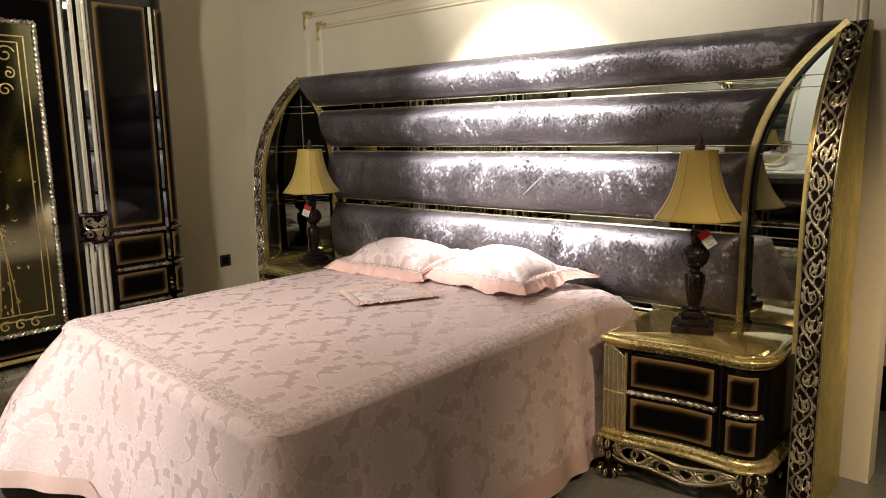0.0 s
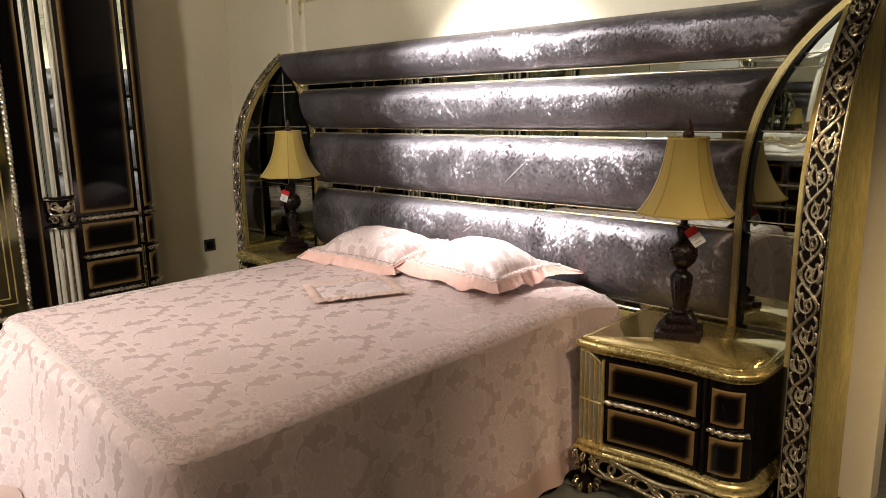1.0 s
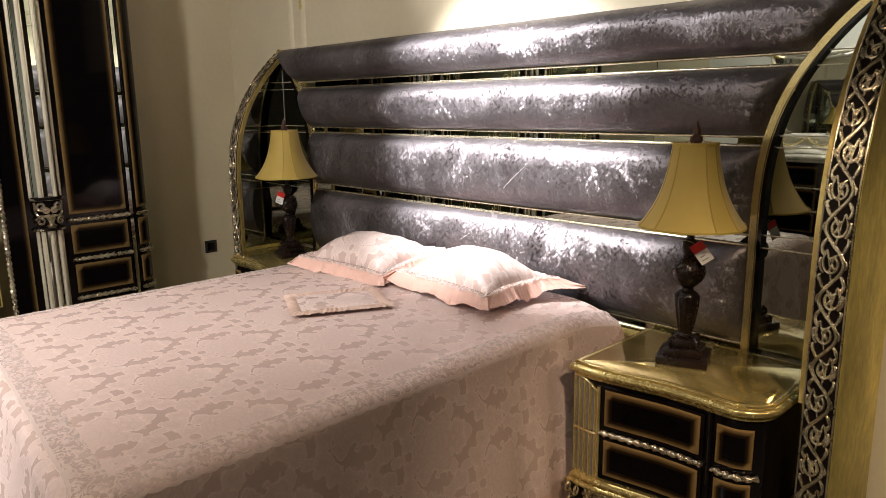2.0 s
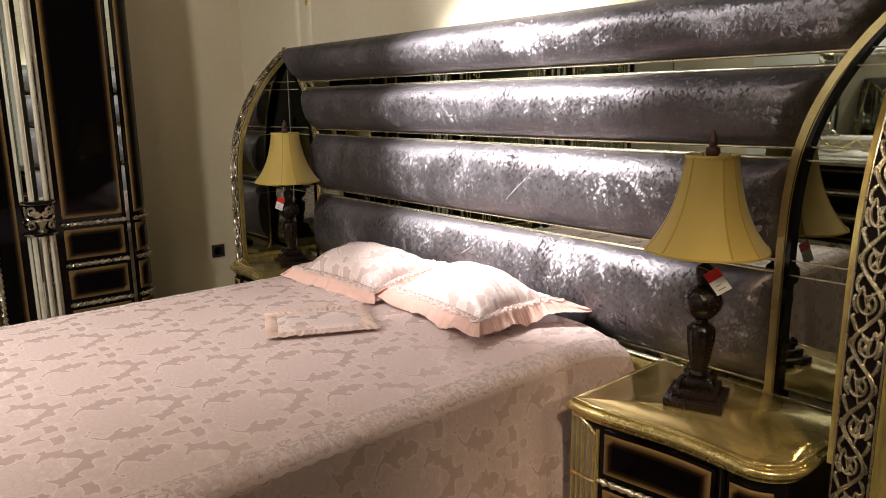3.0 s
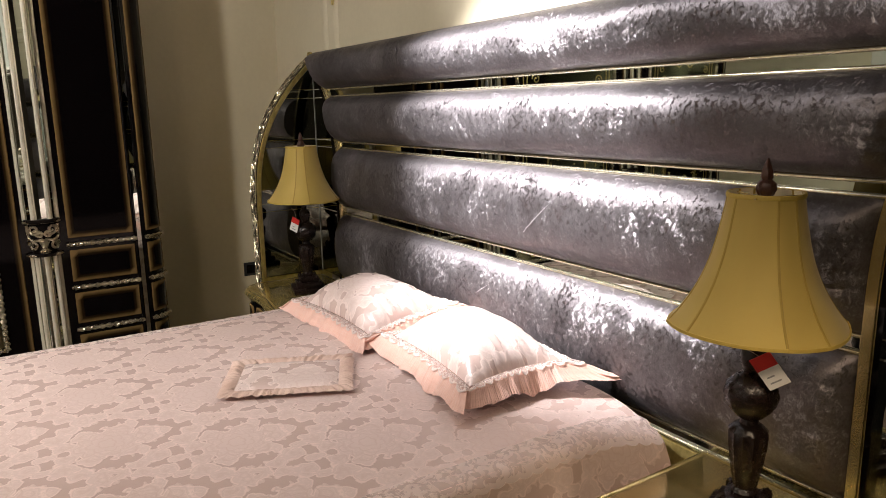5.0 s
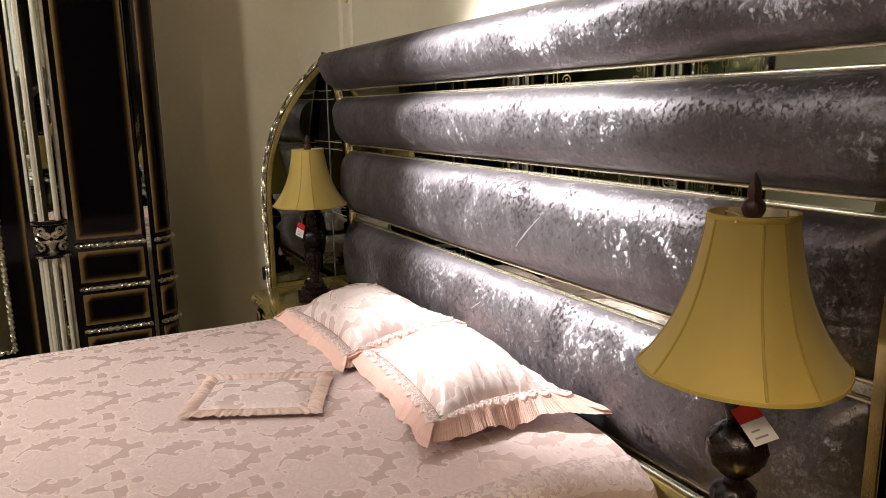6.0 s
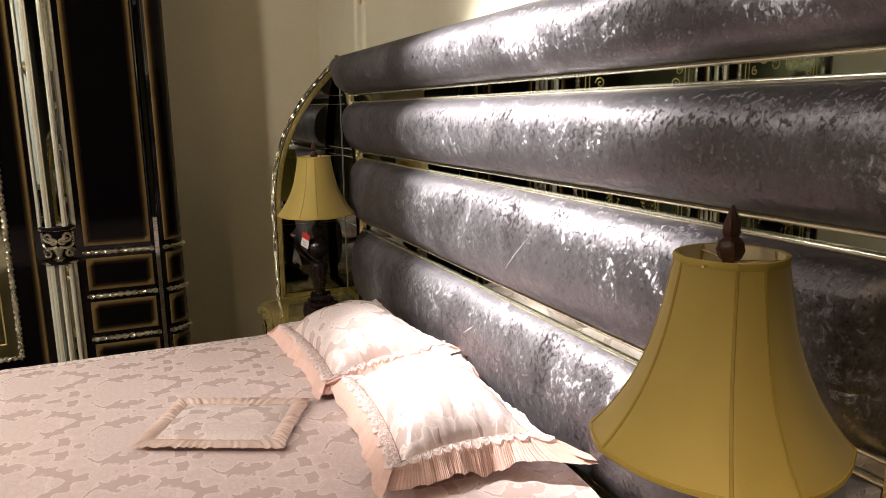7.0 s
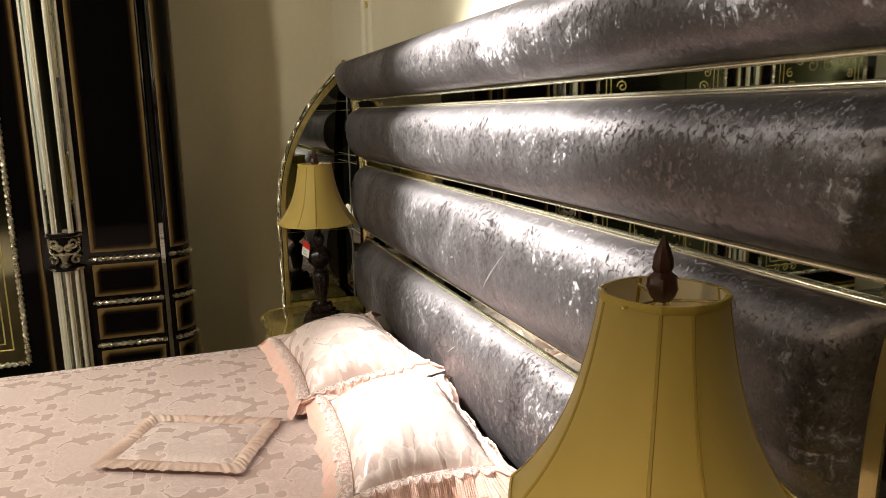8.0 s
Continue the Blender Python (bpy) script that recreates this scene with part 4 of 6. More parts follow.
for d in DROPS:
    row, urow = [], []
    for i in range(NS + 1):
        s = BEDLINE.length * i / NS
        dd = d * (1 - 0.13 * foot_share(s) + 0.15 * bump_at(s, WEST_CORNER, 0.27))
        x, y, z = drape(s, dd)
        z = max(z, 0.012)
        row.append((x, y - 1.80, z))
        urow.append(BEDLINE.at(s, dd))
    rows.append(row)
    uvs.append(urow)
vs = grid(bm, rows)
for vrow, urow in zip(vs, uvs):
    for v, u in zip(vrow, urow):
        place_uv[v] = u
for fc in bm.faces:
    for lp in fc.loops:
        lp[uvl].uv = place_uv[lp.vert]
cover = part("cover", bm, M_DAMASK, spread)
md = cover.modifiers.new("thickness", "SOLIDIFY")
md.thickness, md.offset, md.use_rim = 0.006, -1, False


def cloth_band(parent, name, material, label, fn, length, count, widths, thick=0.0):
    """A strip of cloth: fn(s, w) gives its points."""
    b = bmesh.new()
    layer = b.loops.layers.uv.new("UVMap")
    pts, uvm = [], {}
    for w in widths:
        pts.append([fn(length * i / count, w) for i in range(count + 1)])
    made = grid(b, pts)
    for j, w in enumerate(widths):
        for i, v in enumerate(made[j]):
            uvm[v] = (length * i / count, w * 0.1)
    for fc in b.faces:
        for lp in fc.loops:
            lp[layer].uv = uvm[lp.vert]
    ob = part(name, b, material, parent, label)
    return ob


def lace_edge(s, w):
    """Lace lying over the bed's edge, with a scalloped lower rim."""
    scallop = abs(math.sin(math.pi * s / 0.040 + 0.9 * noise.noise(Vector((s * 3, 7, 0))))) ** 0.6
    foot = foot_share(s)
    d = -0.045 - 0.020 * foot + w * (0.094 - 0.020 * foot + (0.009 + 0.005 * noise.noise(Vector((s * 9, 3, 0)))) * scallop * (1 - 0.75 * foot))
    if d < 0:
        bx, by = BEDLINE.at(s, d)
        x, y, z = drape(s, 0.0)
        return (bx + (x - BEDLINE.at(s, 0)[0]), by - 1.80 + (y - BEDLINE.at(s, 0)[1]), BED_TOP - 0.0012 + 0.0008 * math.sin(s * 70) - 0.02 * max(0.0, 1 - min(s, BEDLINE.length - s) / 0.25) ** 2)
    lift = 0.0005 + (1 - foot) * w * (0.0002 + 0.0002 * math.sin(s * 60 + 3 * noise.noise(Vector((s * 6, 0, 0)))))
    x, y, z = drape(s, d, lift)
    return x, y - 1.80, z + 0.0004


cloth_band(spread, "lace_trim", M_LACE, "scalloped blush lace edging", lace_edge, BEDLINE.length, 1400, [0, 0.15, 0.3, 0.42, 0.55, 0.7, 0.85, 1.0])


bm = bmesh.new()
tube(bm, [lace_edge(BEDLINE.length * i / 1400, 1.0) for i in range(1401)], 0.0008, 5)
part("scallop_thread", bm, M_THREAD, spread, "pale stitched scallop edge")


def hem_band(s, w):
    """A plain folded hem along the foot of the cover and its east side."""
    s2 = SIDE_LEN - 0.02 + s
    share = 1 - 0.13 * foot_share(s2) + 0.15 * bump_at(s2, WEST_CORNER, 0.27)
    x, y, z = drape(s2, (0.545 + 0.030 * foot_share(s2) + (0.096 - 0.030 * foot_share(s2)) * w) * share, 0.007)
    return x, y - 1.80, max(z, 0.014)


cloth_band(spread, "hem", M_HEM, "plain peach satin hem", hem_band, BEDLINE.length - SIDE_LEN + 0.02, 460, [0, 0.25, 0.5, 0.75, 1.0])


def pillow(place, tilt, turn, a, b, h, label, seed, ear=0.0):
    ob = thing("pillow", place, label, "pillow", "pillows at the headboard")
    ob.matrix_basis = pose(*place, tilt, 0, turn)
    n = 56

    def outline(t):
        """The seam: a rectangle with slightly hollow sides and drawn-out corners."""
        k = (t % 1.0) * 4
        side, f = int(k), (k % 1.0) * 2 - 1
        hollow = 1 - 0.10 * (1 - f * f)
        if side == 0:
            return a * f, -b * hollow
        if side == 1:
            return a * hollow, b * f
        if side == 2:
            return -a * f, b * hollow
        return -a * hollow, -b * f

    bmp = bmesh.new()
    layer = bmp.loops.layers.uv.new("UVMap")
    uvm = {}
    for sign in (1, -1):
        pts = []
        for j in range(n + 1):
            v = -1 + 2 * j / n
            row = []
            for i in range(n + 1):
                u = -1 + 2 * i / n
                x = a * u * (1 - 0.10 * (1 - v * v) * abs(u) ** 2)
                y = b * v * (1 - 0.10 * (1 - u * u) * abs(v) ** 2)
                dome = ((1 - abs(u) ** 2.5) * (1 - abs(v) ** 2.5)) ** 0.62
                rim = min(1 - abs(u), 1 - abs(v))
                along = x if abs(v) > abs(u) else y
                wrinkle = (0.012 * noise.noise(Vector((x * 5, y * 6, seed))) + 0.006 * noise.noise(Vector((x * 13, y * 13, seed)))) * dome + 0.0025 * noise.noise(Vector((x * 28, y * 7, seed + 3)))
                wrinkle += 0.010 * noise.noise(Vector((along * 55, rim * 2, seed + 5))) * rim / 0.12 * math.exp(1 - rim / 0.12) * 0.6
                z = sign * h * (dome * (1.0 if sign > 0 else 0.45)) + wrinkle * sign
                row.append((x, y, z))
            pts.append(row)
        made = grid(bmp, pts)
        for row in made:
            for v in row:
                uvm[v] = (v.co.x + 0.07 * seed, v.co.y + 0.11 * seed)
    for fc in bmp.faces:
        for lp in fc.loops:
            lp[layer].uv = uvm[lp.vert]
    bmesh.ops.remove_doubles(bmp, verts=bmp.verts[:], dist=0.0006)
    part("case", bmp, M_PILLOW, ob, "pale blush satin damask case")

    def flange(s, w):
        t = s / 4.0
        x, y = outline(t)
        k = (t % 1.0) * 4
        side, f = int(k) % 4, (k % 1.0) * 2 - 1
        nx, ny = ((0, -1), (1, 0), (0, 1), (-1, 0))[side]
        tx, ty = ((1, 0), (0, 1), (-1, 0), (0, -1))[side]
        e = math.copysign(abs(f) ** 6, f)
        out = (0.080, 0.072, 0.045, 0.074)[side] * w * (1 - 0.18 * w)
        hang = (0.046, 0.040, 0.010, 0.040)[side] * (1 - 0.45 * abs(f) ** 4)
        sway = noise.noise(Vector((s * 3.4, seed, 1.0))) + 0.5 * noise.noise(Vector((s * 8.0, seed, 6.0)))
        droop = 0.012 * math.sin(math.pi * min(w * 1.4, 1.0)) - hang * w ** 1.8 + 0.022 * w ** 1.5 * sway
        ruff = 0.0034 * w ** 0.6 * noise.noise(Vector((s * 70, w * 2.2, seed))) + 0.0006 * w ** 0.5 * math.sin(s * 470 + 14 * noise.noise(Vector((s * 4, seed, 0))))
        wave = 0.012 * w * noise.noise(Vector((s * 13, seed, 2.0))) + 0.010 * w * sway
        out += wave
        # the far corner is drawn out to an ear that droops
        tip = (max(0.0, f) ** 5 if side == 1 else max(0.0, -f) ** 5 if side == 2 else 0.0) * ear * w
        out, droop = out * (1 + tip), droop - 0.040 * tip
        return (x * 0.99 + nx * out + tx * e * out * 1.25, y * 0.99 + ny * out + ty * e * out * 1.25, droop + ruff)

    cloth_band(ob, "ruffle", M_PEACH, "gathered peach satin ruffle", flange, 4.0, 2200, [0, 0.1, 0.22, 0.36, 0.5, 0.64, 0.78, 0.9, 1.0])

    def lace(s, w):
        q = 0.50 * w * (0.62 + 0.38 * abs(math.sin(math.pi * s * 13)) ** 0.6)
        x, y, z = flange(s, q)
        return x, y, z + 0.005 + 0.004 * noise.noise(Vector((s * 40, 0, seed))) * w

    bt = bmesh.new()
    tube(bt, [(x, y, z + 0.004) for x, y, z in (flange(4.0 * i / 500, 0.02) for i in range(501))], 0.0019, 5)
    part("seam", bt, M_SEAM, ob, "dark stitched seam round the case")
    bt = bmesh.new()
    tube(bt, [lace(4.0 * i / 700, 1.0) for i in range(701)], 0.0011, 5)
    part("scallop_thread", bt, M_THREAD, ob, "pale stitched scallop edge")
    cloth_band(ob, "lace", M_OPENLACE, "narrow scalloped lace over the ruffle", lace, 4.0, 640, [0, 0.2, 0.4, 0.6, 0.8, 1.0])
    return ob


pillow((X0 - 0.375, 2.562, 0.735), 8, 2, 0.272, 0.165, 0.098, "plump blush satin pillow with peach ruffle, beside its twin", 1.3)
pillow((X0 + 0.272, 2.572, 0.742), 3.5, -5, 0.250, 0.152, 0.108, "plump blush satin pillow with peach ruffle, overlapping its twin", 4.7, 0.9)


def flat_cushion():
    ob = thing("cushion_cover", (-2.192, 2.092, BED_TOP + 0.012), "flat square blush cushion cover with gathered border on the bed", "cushion cover", turn=64)
    a, b = 0.146, 0.107

    def pt(i, j, n, ex, ey, z):
        return (-ex + 2 * ex * i / n, -ey + 2 * ey * j / n, z)

    bmp = bmesh.new()
    layer = bmp.loops.layers.uv.new("UVMap")
    n = 18
    uvm = {}
    for z0, sg in ((0.016, 1), (0.0, -1)):
        pts = []
        for j in range(n + 1):
            row = []
            for i in range(n + 1):
                x, y, z = pt(i, j, n, a, b, z0)
                f = (1 - (x / a) ** 6) * (1 - (y / b) ** 6)
                row.append((x, y, z * f + 0.005 * (1 - f) + sg * 0.002 * noise.noise(Vector((x * 14, y * 14, 2)))))
            pts.append(row)
        for row in grid(bmp, pts):
            for v in row:
                uvm[v] = (v.co.x + 0.05, v.co.y + 0.21)
    for fc in bmp.faces:
        for lp in fc.loops:
            lp[layer].uv = uvm[lp.vert]
    part("panel", bmp, M_PILLOW, ob)

    def border(s, w):
        k = (s % 4.0)
        side, f = int(k) % 4, (k % 1.0) * 2 - 1
        nx, ny = ((0, -1), (1, 0), (0, 1), (-1, 0))[side]
        tx, ty = ((1, 0), (0, 1), (-1, 0), (0, -1))[side]
        ha, hb_ = (a, b) if side % 2 == 0 else (b, a)
        out = hb_ + 0.042 * w + 0.006 * w * noise.noise(Vector((s * 9, 5, 0)))
        along = f * (ha + 0.042 * w)
        lift = 0.007 * math.sin(math.pi * min(w, 1)) + 0.0012 * math.sin(s * 90 + 8 * noise.noise(Vector((s * 5, 1, 0)))) * (0.3 + w)
        return (nx * out + tx * along, ny * out + ty * along, 0.006 + lift + 0.004 * noise.noise(Vector((s * 22, w, 3))))

    cloth_band(ob, "border", M_BORDER, "gathered beige lace border", border, 4.0, 400, [0, 0.15, 0.35, 0.55, 0.8, 1.0])


flat_cushion()

# ---- nightstands ----


def nightstand(place, flip, label):
    ob = thing("nightstand", place, label, "nightstand", "nightstands beside the bed")

    def add(name, b, material, parent, lab=""):
        if flip:
            bmesh.ops.scale(b, verts=b.verts[:], vec=(-1, 1, 1))
        return part(name, b, material, parent, lab)

    front_pts = [(-0.300, -0.233), (-0.22, -0.238), (-0.12, -0.226), (0.0, -0.208), (0.1, -0.206), (0.185, -0.212)]
    line = [(p.x, p.y) for p in smooth_line(front_pts, 5)]
    arc = [(0.200 + 0.110 * math.sin(a), -0.103 - 0.110 * math.cos(a)) for a in (math.pi / 2 * k / 8 for k in range(1, 9))]
    line += arc
    outline = [(-0.305, 0.235)] + line + [(0.305, 0.235)]
    b = bmesh.new()
    stacked(b, outline, [(-0.020, 0.205), (-0.020, 0.556)])
    add("body", b, M_BLACK, ob, "black lacquer body")
    b = bmesh.new()
    stacked(b, outline, [(-0.030, 0.546), (-0.014, 0.547), (-0.009, 0.550), (-0.008, 0.557), (-0.010, 0.559), (-0.004, 0.561), (0.004, 0.566), (0.008, 0.573), (0.008, 0.579), (0.004, 0.585), (-0.004, 0.588), (-0.010, 0.5885)])
    add("top_moulding", b, M_GOLDEDGE, ob, "moulded gold edge of the top")
    b = bmesh.new()
    stacked(b, outline, [(-0.016, 0.586), (-0.0072, 0.5870), (-0.0062, 0.5880), (-0.0062, 0.5955), (-0.0075, 0.5975), (-0.0105, 0.5990), (-0.0180, 0.5992), (-0.0200, 0.5978), (-0.0215, 0.5978), (-0.0235, 0.5990)])
    add("top", b, M_GOLDTOP, ob, "lacquered gold leaf top with a scored border")
    b = bmesh.new()
    stacked(b, outline, [(-0.020, 0.166), (0.000, 0.168), (0.009, 0.174), (0.011, 0.182), (0.004, 0.189), (-0.003, 0.191), (0.002, 0.196), (0.001, 0.202), (-0.006, 0.207), (-0.008, 0.212), (-0.018, 0.215)])
    add("base_moulding", b, M_GOLDEDGE, ob, "gold base moulding")
    path = Path([(x, y) for x, y in line])
    inset = -0.020
    inner = Path([path.at(path.length * k / 60, inset) for k in range(61)] + [(0.287, 0.0), (0.285, 0.2)])
    # fluted column at the bed side
    for z0, z1, arched in ((0.372, 0.546, True), (0.214, 0.366, False)):
        def cap(s):
            return z1 - (0.034 * (max(0.0, s - 0.02) / 0.068) ** 2 if arched else 0)

        b = bmesh.new()
        grid(b, [[(*inner.at(0.088 * k / 16, 0.004), z0), (*inner.at(0.088 * k / 16, 0.004), cap(0.088 * k / 16)), (*inner.at(0.088 * k / 16, -0.01), cap(0.088 * k / 16))] for k in range(17)])
        col = add("fluted_column", b, M_PEWTER, ob, "corner column with grey inlay and gold ribs")
        for k in range(5):
            s_ = 0.004 + 0.020 * k
            b = bmesh.new()
            tube(b, [(*inner.at(s_, 0.004), z0), (*inner.at(s_, 0.004), cap(s_))], 0.0058, 8)
            add("rib", b, M_GOLDBRIGHT, col)
        b = bmesh.new()
        tube(b, [(*inner.at(0.088 * k / 12, 0.005), cap(0.088 * k / 12)) for k in range(13)], 0.005, 6)
        add("arch_edge", b, M_GOLDBRIGHT, col)
    b = bmesh.new()
    tube(b, [(*inner.at(0.094, 0.004), z) for z in (0.214, 0.53)], 0.006, 8)
    add("column_edge", b, M_GOLDBRIGHT, ob)
    # two drawers
    for z0, z1 in ((0.398, 0.528), (0.228, 0.358)):
        b = bmesh.new()
        rows = [[(*inner.at(0.104 + 0.330 * k / 10, o), z) for k in range(11)] for z, o in ((z0 - 0.006, 0.0), (z0 - 0.006, 0.006), (z1 + 0.006, 0.006), (z1 + 0.006, 0.0))]
        grid(b, rows)
        drawer = add("drawer", b, M_BLACK, ob, "black lacquer drawer")
        b = bmesh.new()
        burst_panel(b, Path([inner.at(0.05 + 0.4 * k / 20, 0.006) for k in range(21)]), 0.066, 0.372, z0 + 0.004, z1 - 0.004, 0.005, 0.030)
        add("drawer_panel", b, M_BURST, drawer, "dark panel fading to amber at its rim")
    b = bmesh.new()
    rope(b, [(*inner.at(0.103 + 0.332 * k / 20, 0.010), 0.378) for k in range(21)], 0.0105)
    add("rope_moulding", b, M_SILVER, ob, "twisted silvered moulding")
    # rounded corner
    q0 = 0.458
    b = bmesh.new()
    tube(b, [(*inner.at(q0 - 0.006, 0.003), z) for z in (0.214, 0.55)], 0.007, 8)
    add("corner_bead", b, M_BLACK, ob)
    for z0, z1 in ((0.400, 0.520), (0.230, 0.355)):
        b = bmesh.new()
        burst_panel(b, Path([inner.at(q0 + 0.012 + 0.105 * k / 14, 0.003) for k in range(15)]), 0.0, 0.104, z0, z1, 0.005, 0.026, 8)
        add("corner_panel", b, M_BURST, ob, "curved dark panel with amber rim")
    b = bmesh.new()
    rope(b, [(*inner.at(q0 + 0.008 + 0.12 * k / 14, 0.010), 0.378) for k in range(15)], 0.0105)
    add("rope_moulding", b, M_SILVER, ob, "twisted silvered moulding")
    # carved apron and feet
    b = bmesh.new()
    fr = Path([path.at(path.length * k / 60, -0.012) for k in range(61)])

    def ap(s, z):
        return (*fr.at(s, 0.004), z)

    strokes = [
        ([(0.050, 0.142), (0.080, 0.160), (0.120, 0.164), (0.160, 0.158), (0.210, 0.146), (0.270, 0.130), (0.330, 0.126), (0.400, 0.138), (0.470, 0.152), (0.520, 0.146)], 0.0096),
        ([(0.050, 0.105), (0.090, 0.092), (0.140, 0.092), (0.200, 0.088), (0.260, 0.076), (0.320, 0.066), (0.380, 0.074), (0.440, 0.096), (0.490, 0.122), (0.530, 0.134)], 0.0090),
        ([(0.060, 0.150), (0.085, 0.118), (0.120, 0.096), (0.165, 0.100), (0.200, 0.130), (0.240, 0.140)], 0.0080),
        ([(0.190, 0.095), (0.225, 0.128), (0.270, 0.118), (0.300, 0.084), (0.345, 0.078), (0.375, 0.112), (0.420, 0.130)], 0.0080),
        ([(0.360, 0.128), (0.395, 0.100), (0.440, 0.104), (0.470, 0.138), (0.505, 0.140)], 0.0076),
    ]
    for pts, r in strokes:
        tube(b, [ap(x, z) for x, z in smooth_line(pts, 6)], r, 7, Vector((0, -1, 0)), 0.9, True)
    # interlaced rings
    for cx, cz, rx, rz, tip in ((0.118, 0.130, 0.034, 0.026, 0.4), (0.158, 0.122, 0.032, 0.026, -0.5), (0.255, 0.106, 0.030, 0.020, 0.3), (0.338, 0.098, 0.032, 0.020, -0.3), (0.425, 0.118, 0.028, 0.019, 0.5)):
        ring_pts = []
        for k in range(25):
            a = 2 * math.pi * k / 24
            u, w = rx * math.cos(a), rz * math.sin(a)
            ring_pts.append(ap(cx + u * math.cos(tip) - w * math.sin(tip), cz + u * math.sin(tip) + w * math.cos(tip)))
        tube(b, ring_pts, 0.0056, 6, Vector((0, -1, 0)), 0.9)
    for cx, cz, r0, st, sg in ((0.075, 0.126, 0.022, 1.2, 1), (0.200, 0.112, 0.020, 0.4, 1), (0.296, 0.108, 0.018, 2.8, -1), (0.382, 0.098, 0.018, 0.2, -1), (0.480, 0.130, 0.022, 1.0, 1), (0.515, 0.120, 0.018, 2.0, -1)):
        tube(b, [ap(x, z) for x, z in scroll(cx, cz, r0, 1.35, st, sg, 20)], 0.0058, 6, Vector((0, -1, 0)), 0.9)
    add("apron", b, M_SILVERGOLD, ob, "pierced carved gold scroll apron")
    for fx, fy in ((-0.272, -0.205), (0.252, -0.165), (-0.27, 0.20), (0.26, 0.20)):
        b = bmesh.new()
        lathe(b, [(0.024, 0.0), (0.032, 0.008), (0.034, 0.024), (0.024, 0.044), (0.020, 0.075), (0.026, 0.110), (0.036, 0.145), (0.040, 0.180)], 16, lambda a, z: 1 + 0.10 * math.cos(5 * a + z * 20))
        bmesh.ops.translate(b, verts=b.verts[:], vec=(fx, fy, 0))
        foot = add("foot", b, M_DARKGROUND, ob, "dark foot under carved gold leaves")
        b = bmesh.new()
        # acanthus leaves curl round the foot in three tiers
        for tier, (zc, rc, size, count) in enumerate(((0.150, 0.036, 0.022, 9), (0.100, 0.026, 0.020, 7), (0.028, 0.034, 0.016, 8))):
            for k in range(count):
                a = 2 * math.pi * (k + 0.5 * tier) / count
                cs, sn = math.cos(a), math.sin(a)
                tube(b, [(cs * (rc + u), sn * (rc + u), zc + w) for u, w in scroll(0.006, 0, size, 1.1, 2.4, -1, 12)], 0.0042, 5, Vector((-sn, cs, 0)), 1.0)
                tube(b, [(cs * (rc + 0.004 + u) - sn * v, sn * (rc + 0.004 + u) + cs * v, zc + w) for u, v, w in ((0, 0.0, -0.018), (0.008, 0.007, -0.004), (0.006, 0.010, 0.012), (0.0, 0.004, 0.020))], 0.0036, 5, Vector((-sn, cs, 0)), 1.0, True)
        bmesh.ops.translate(b, verts=b.verts[:], vec=(fx, fy, 0))
        leaves = add("foot_carving", b, M_SILVERGOLD, foot)
        tagged(leaves, "carved gold acanthus leaves", kind="stuff")
    return ob


nightstand((-0.998, 2.612, 0), False, "black lacquer and gold nightstand with two drawers and carved feet")
nightstand((2 * X0 + 0.998, 2.612, 0), True, "black lacquer and gold nightstand half hidden behind the bed")

# ---- table lamps ----


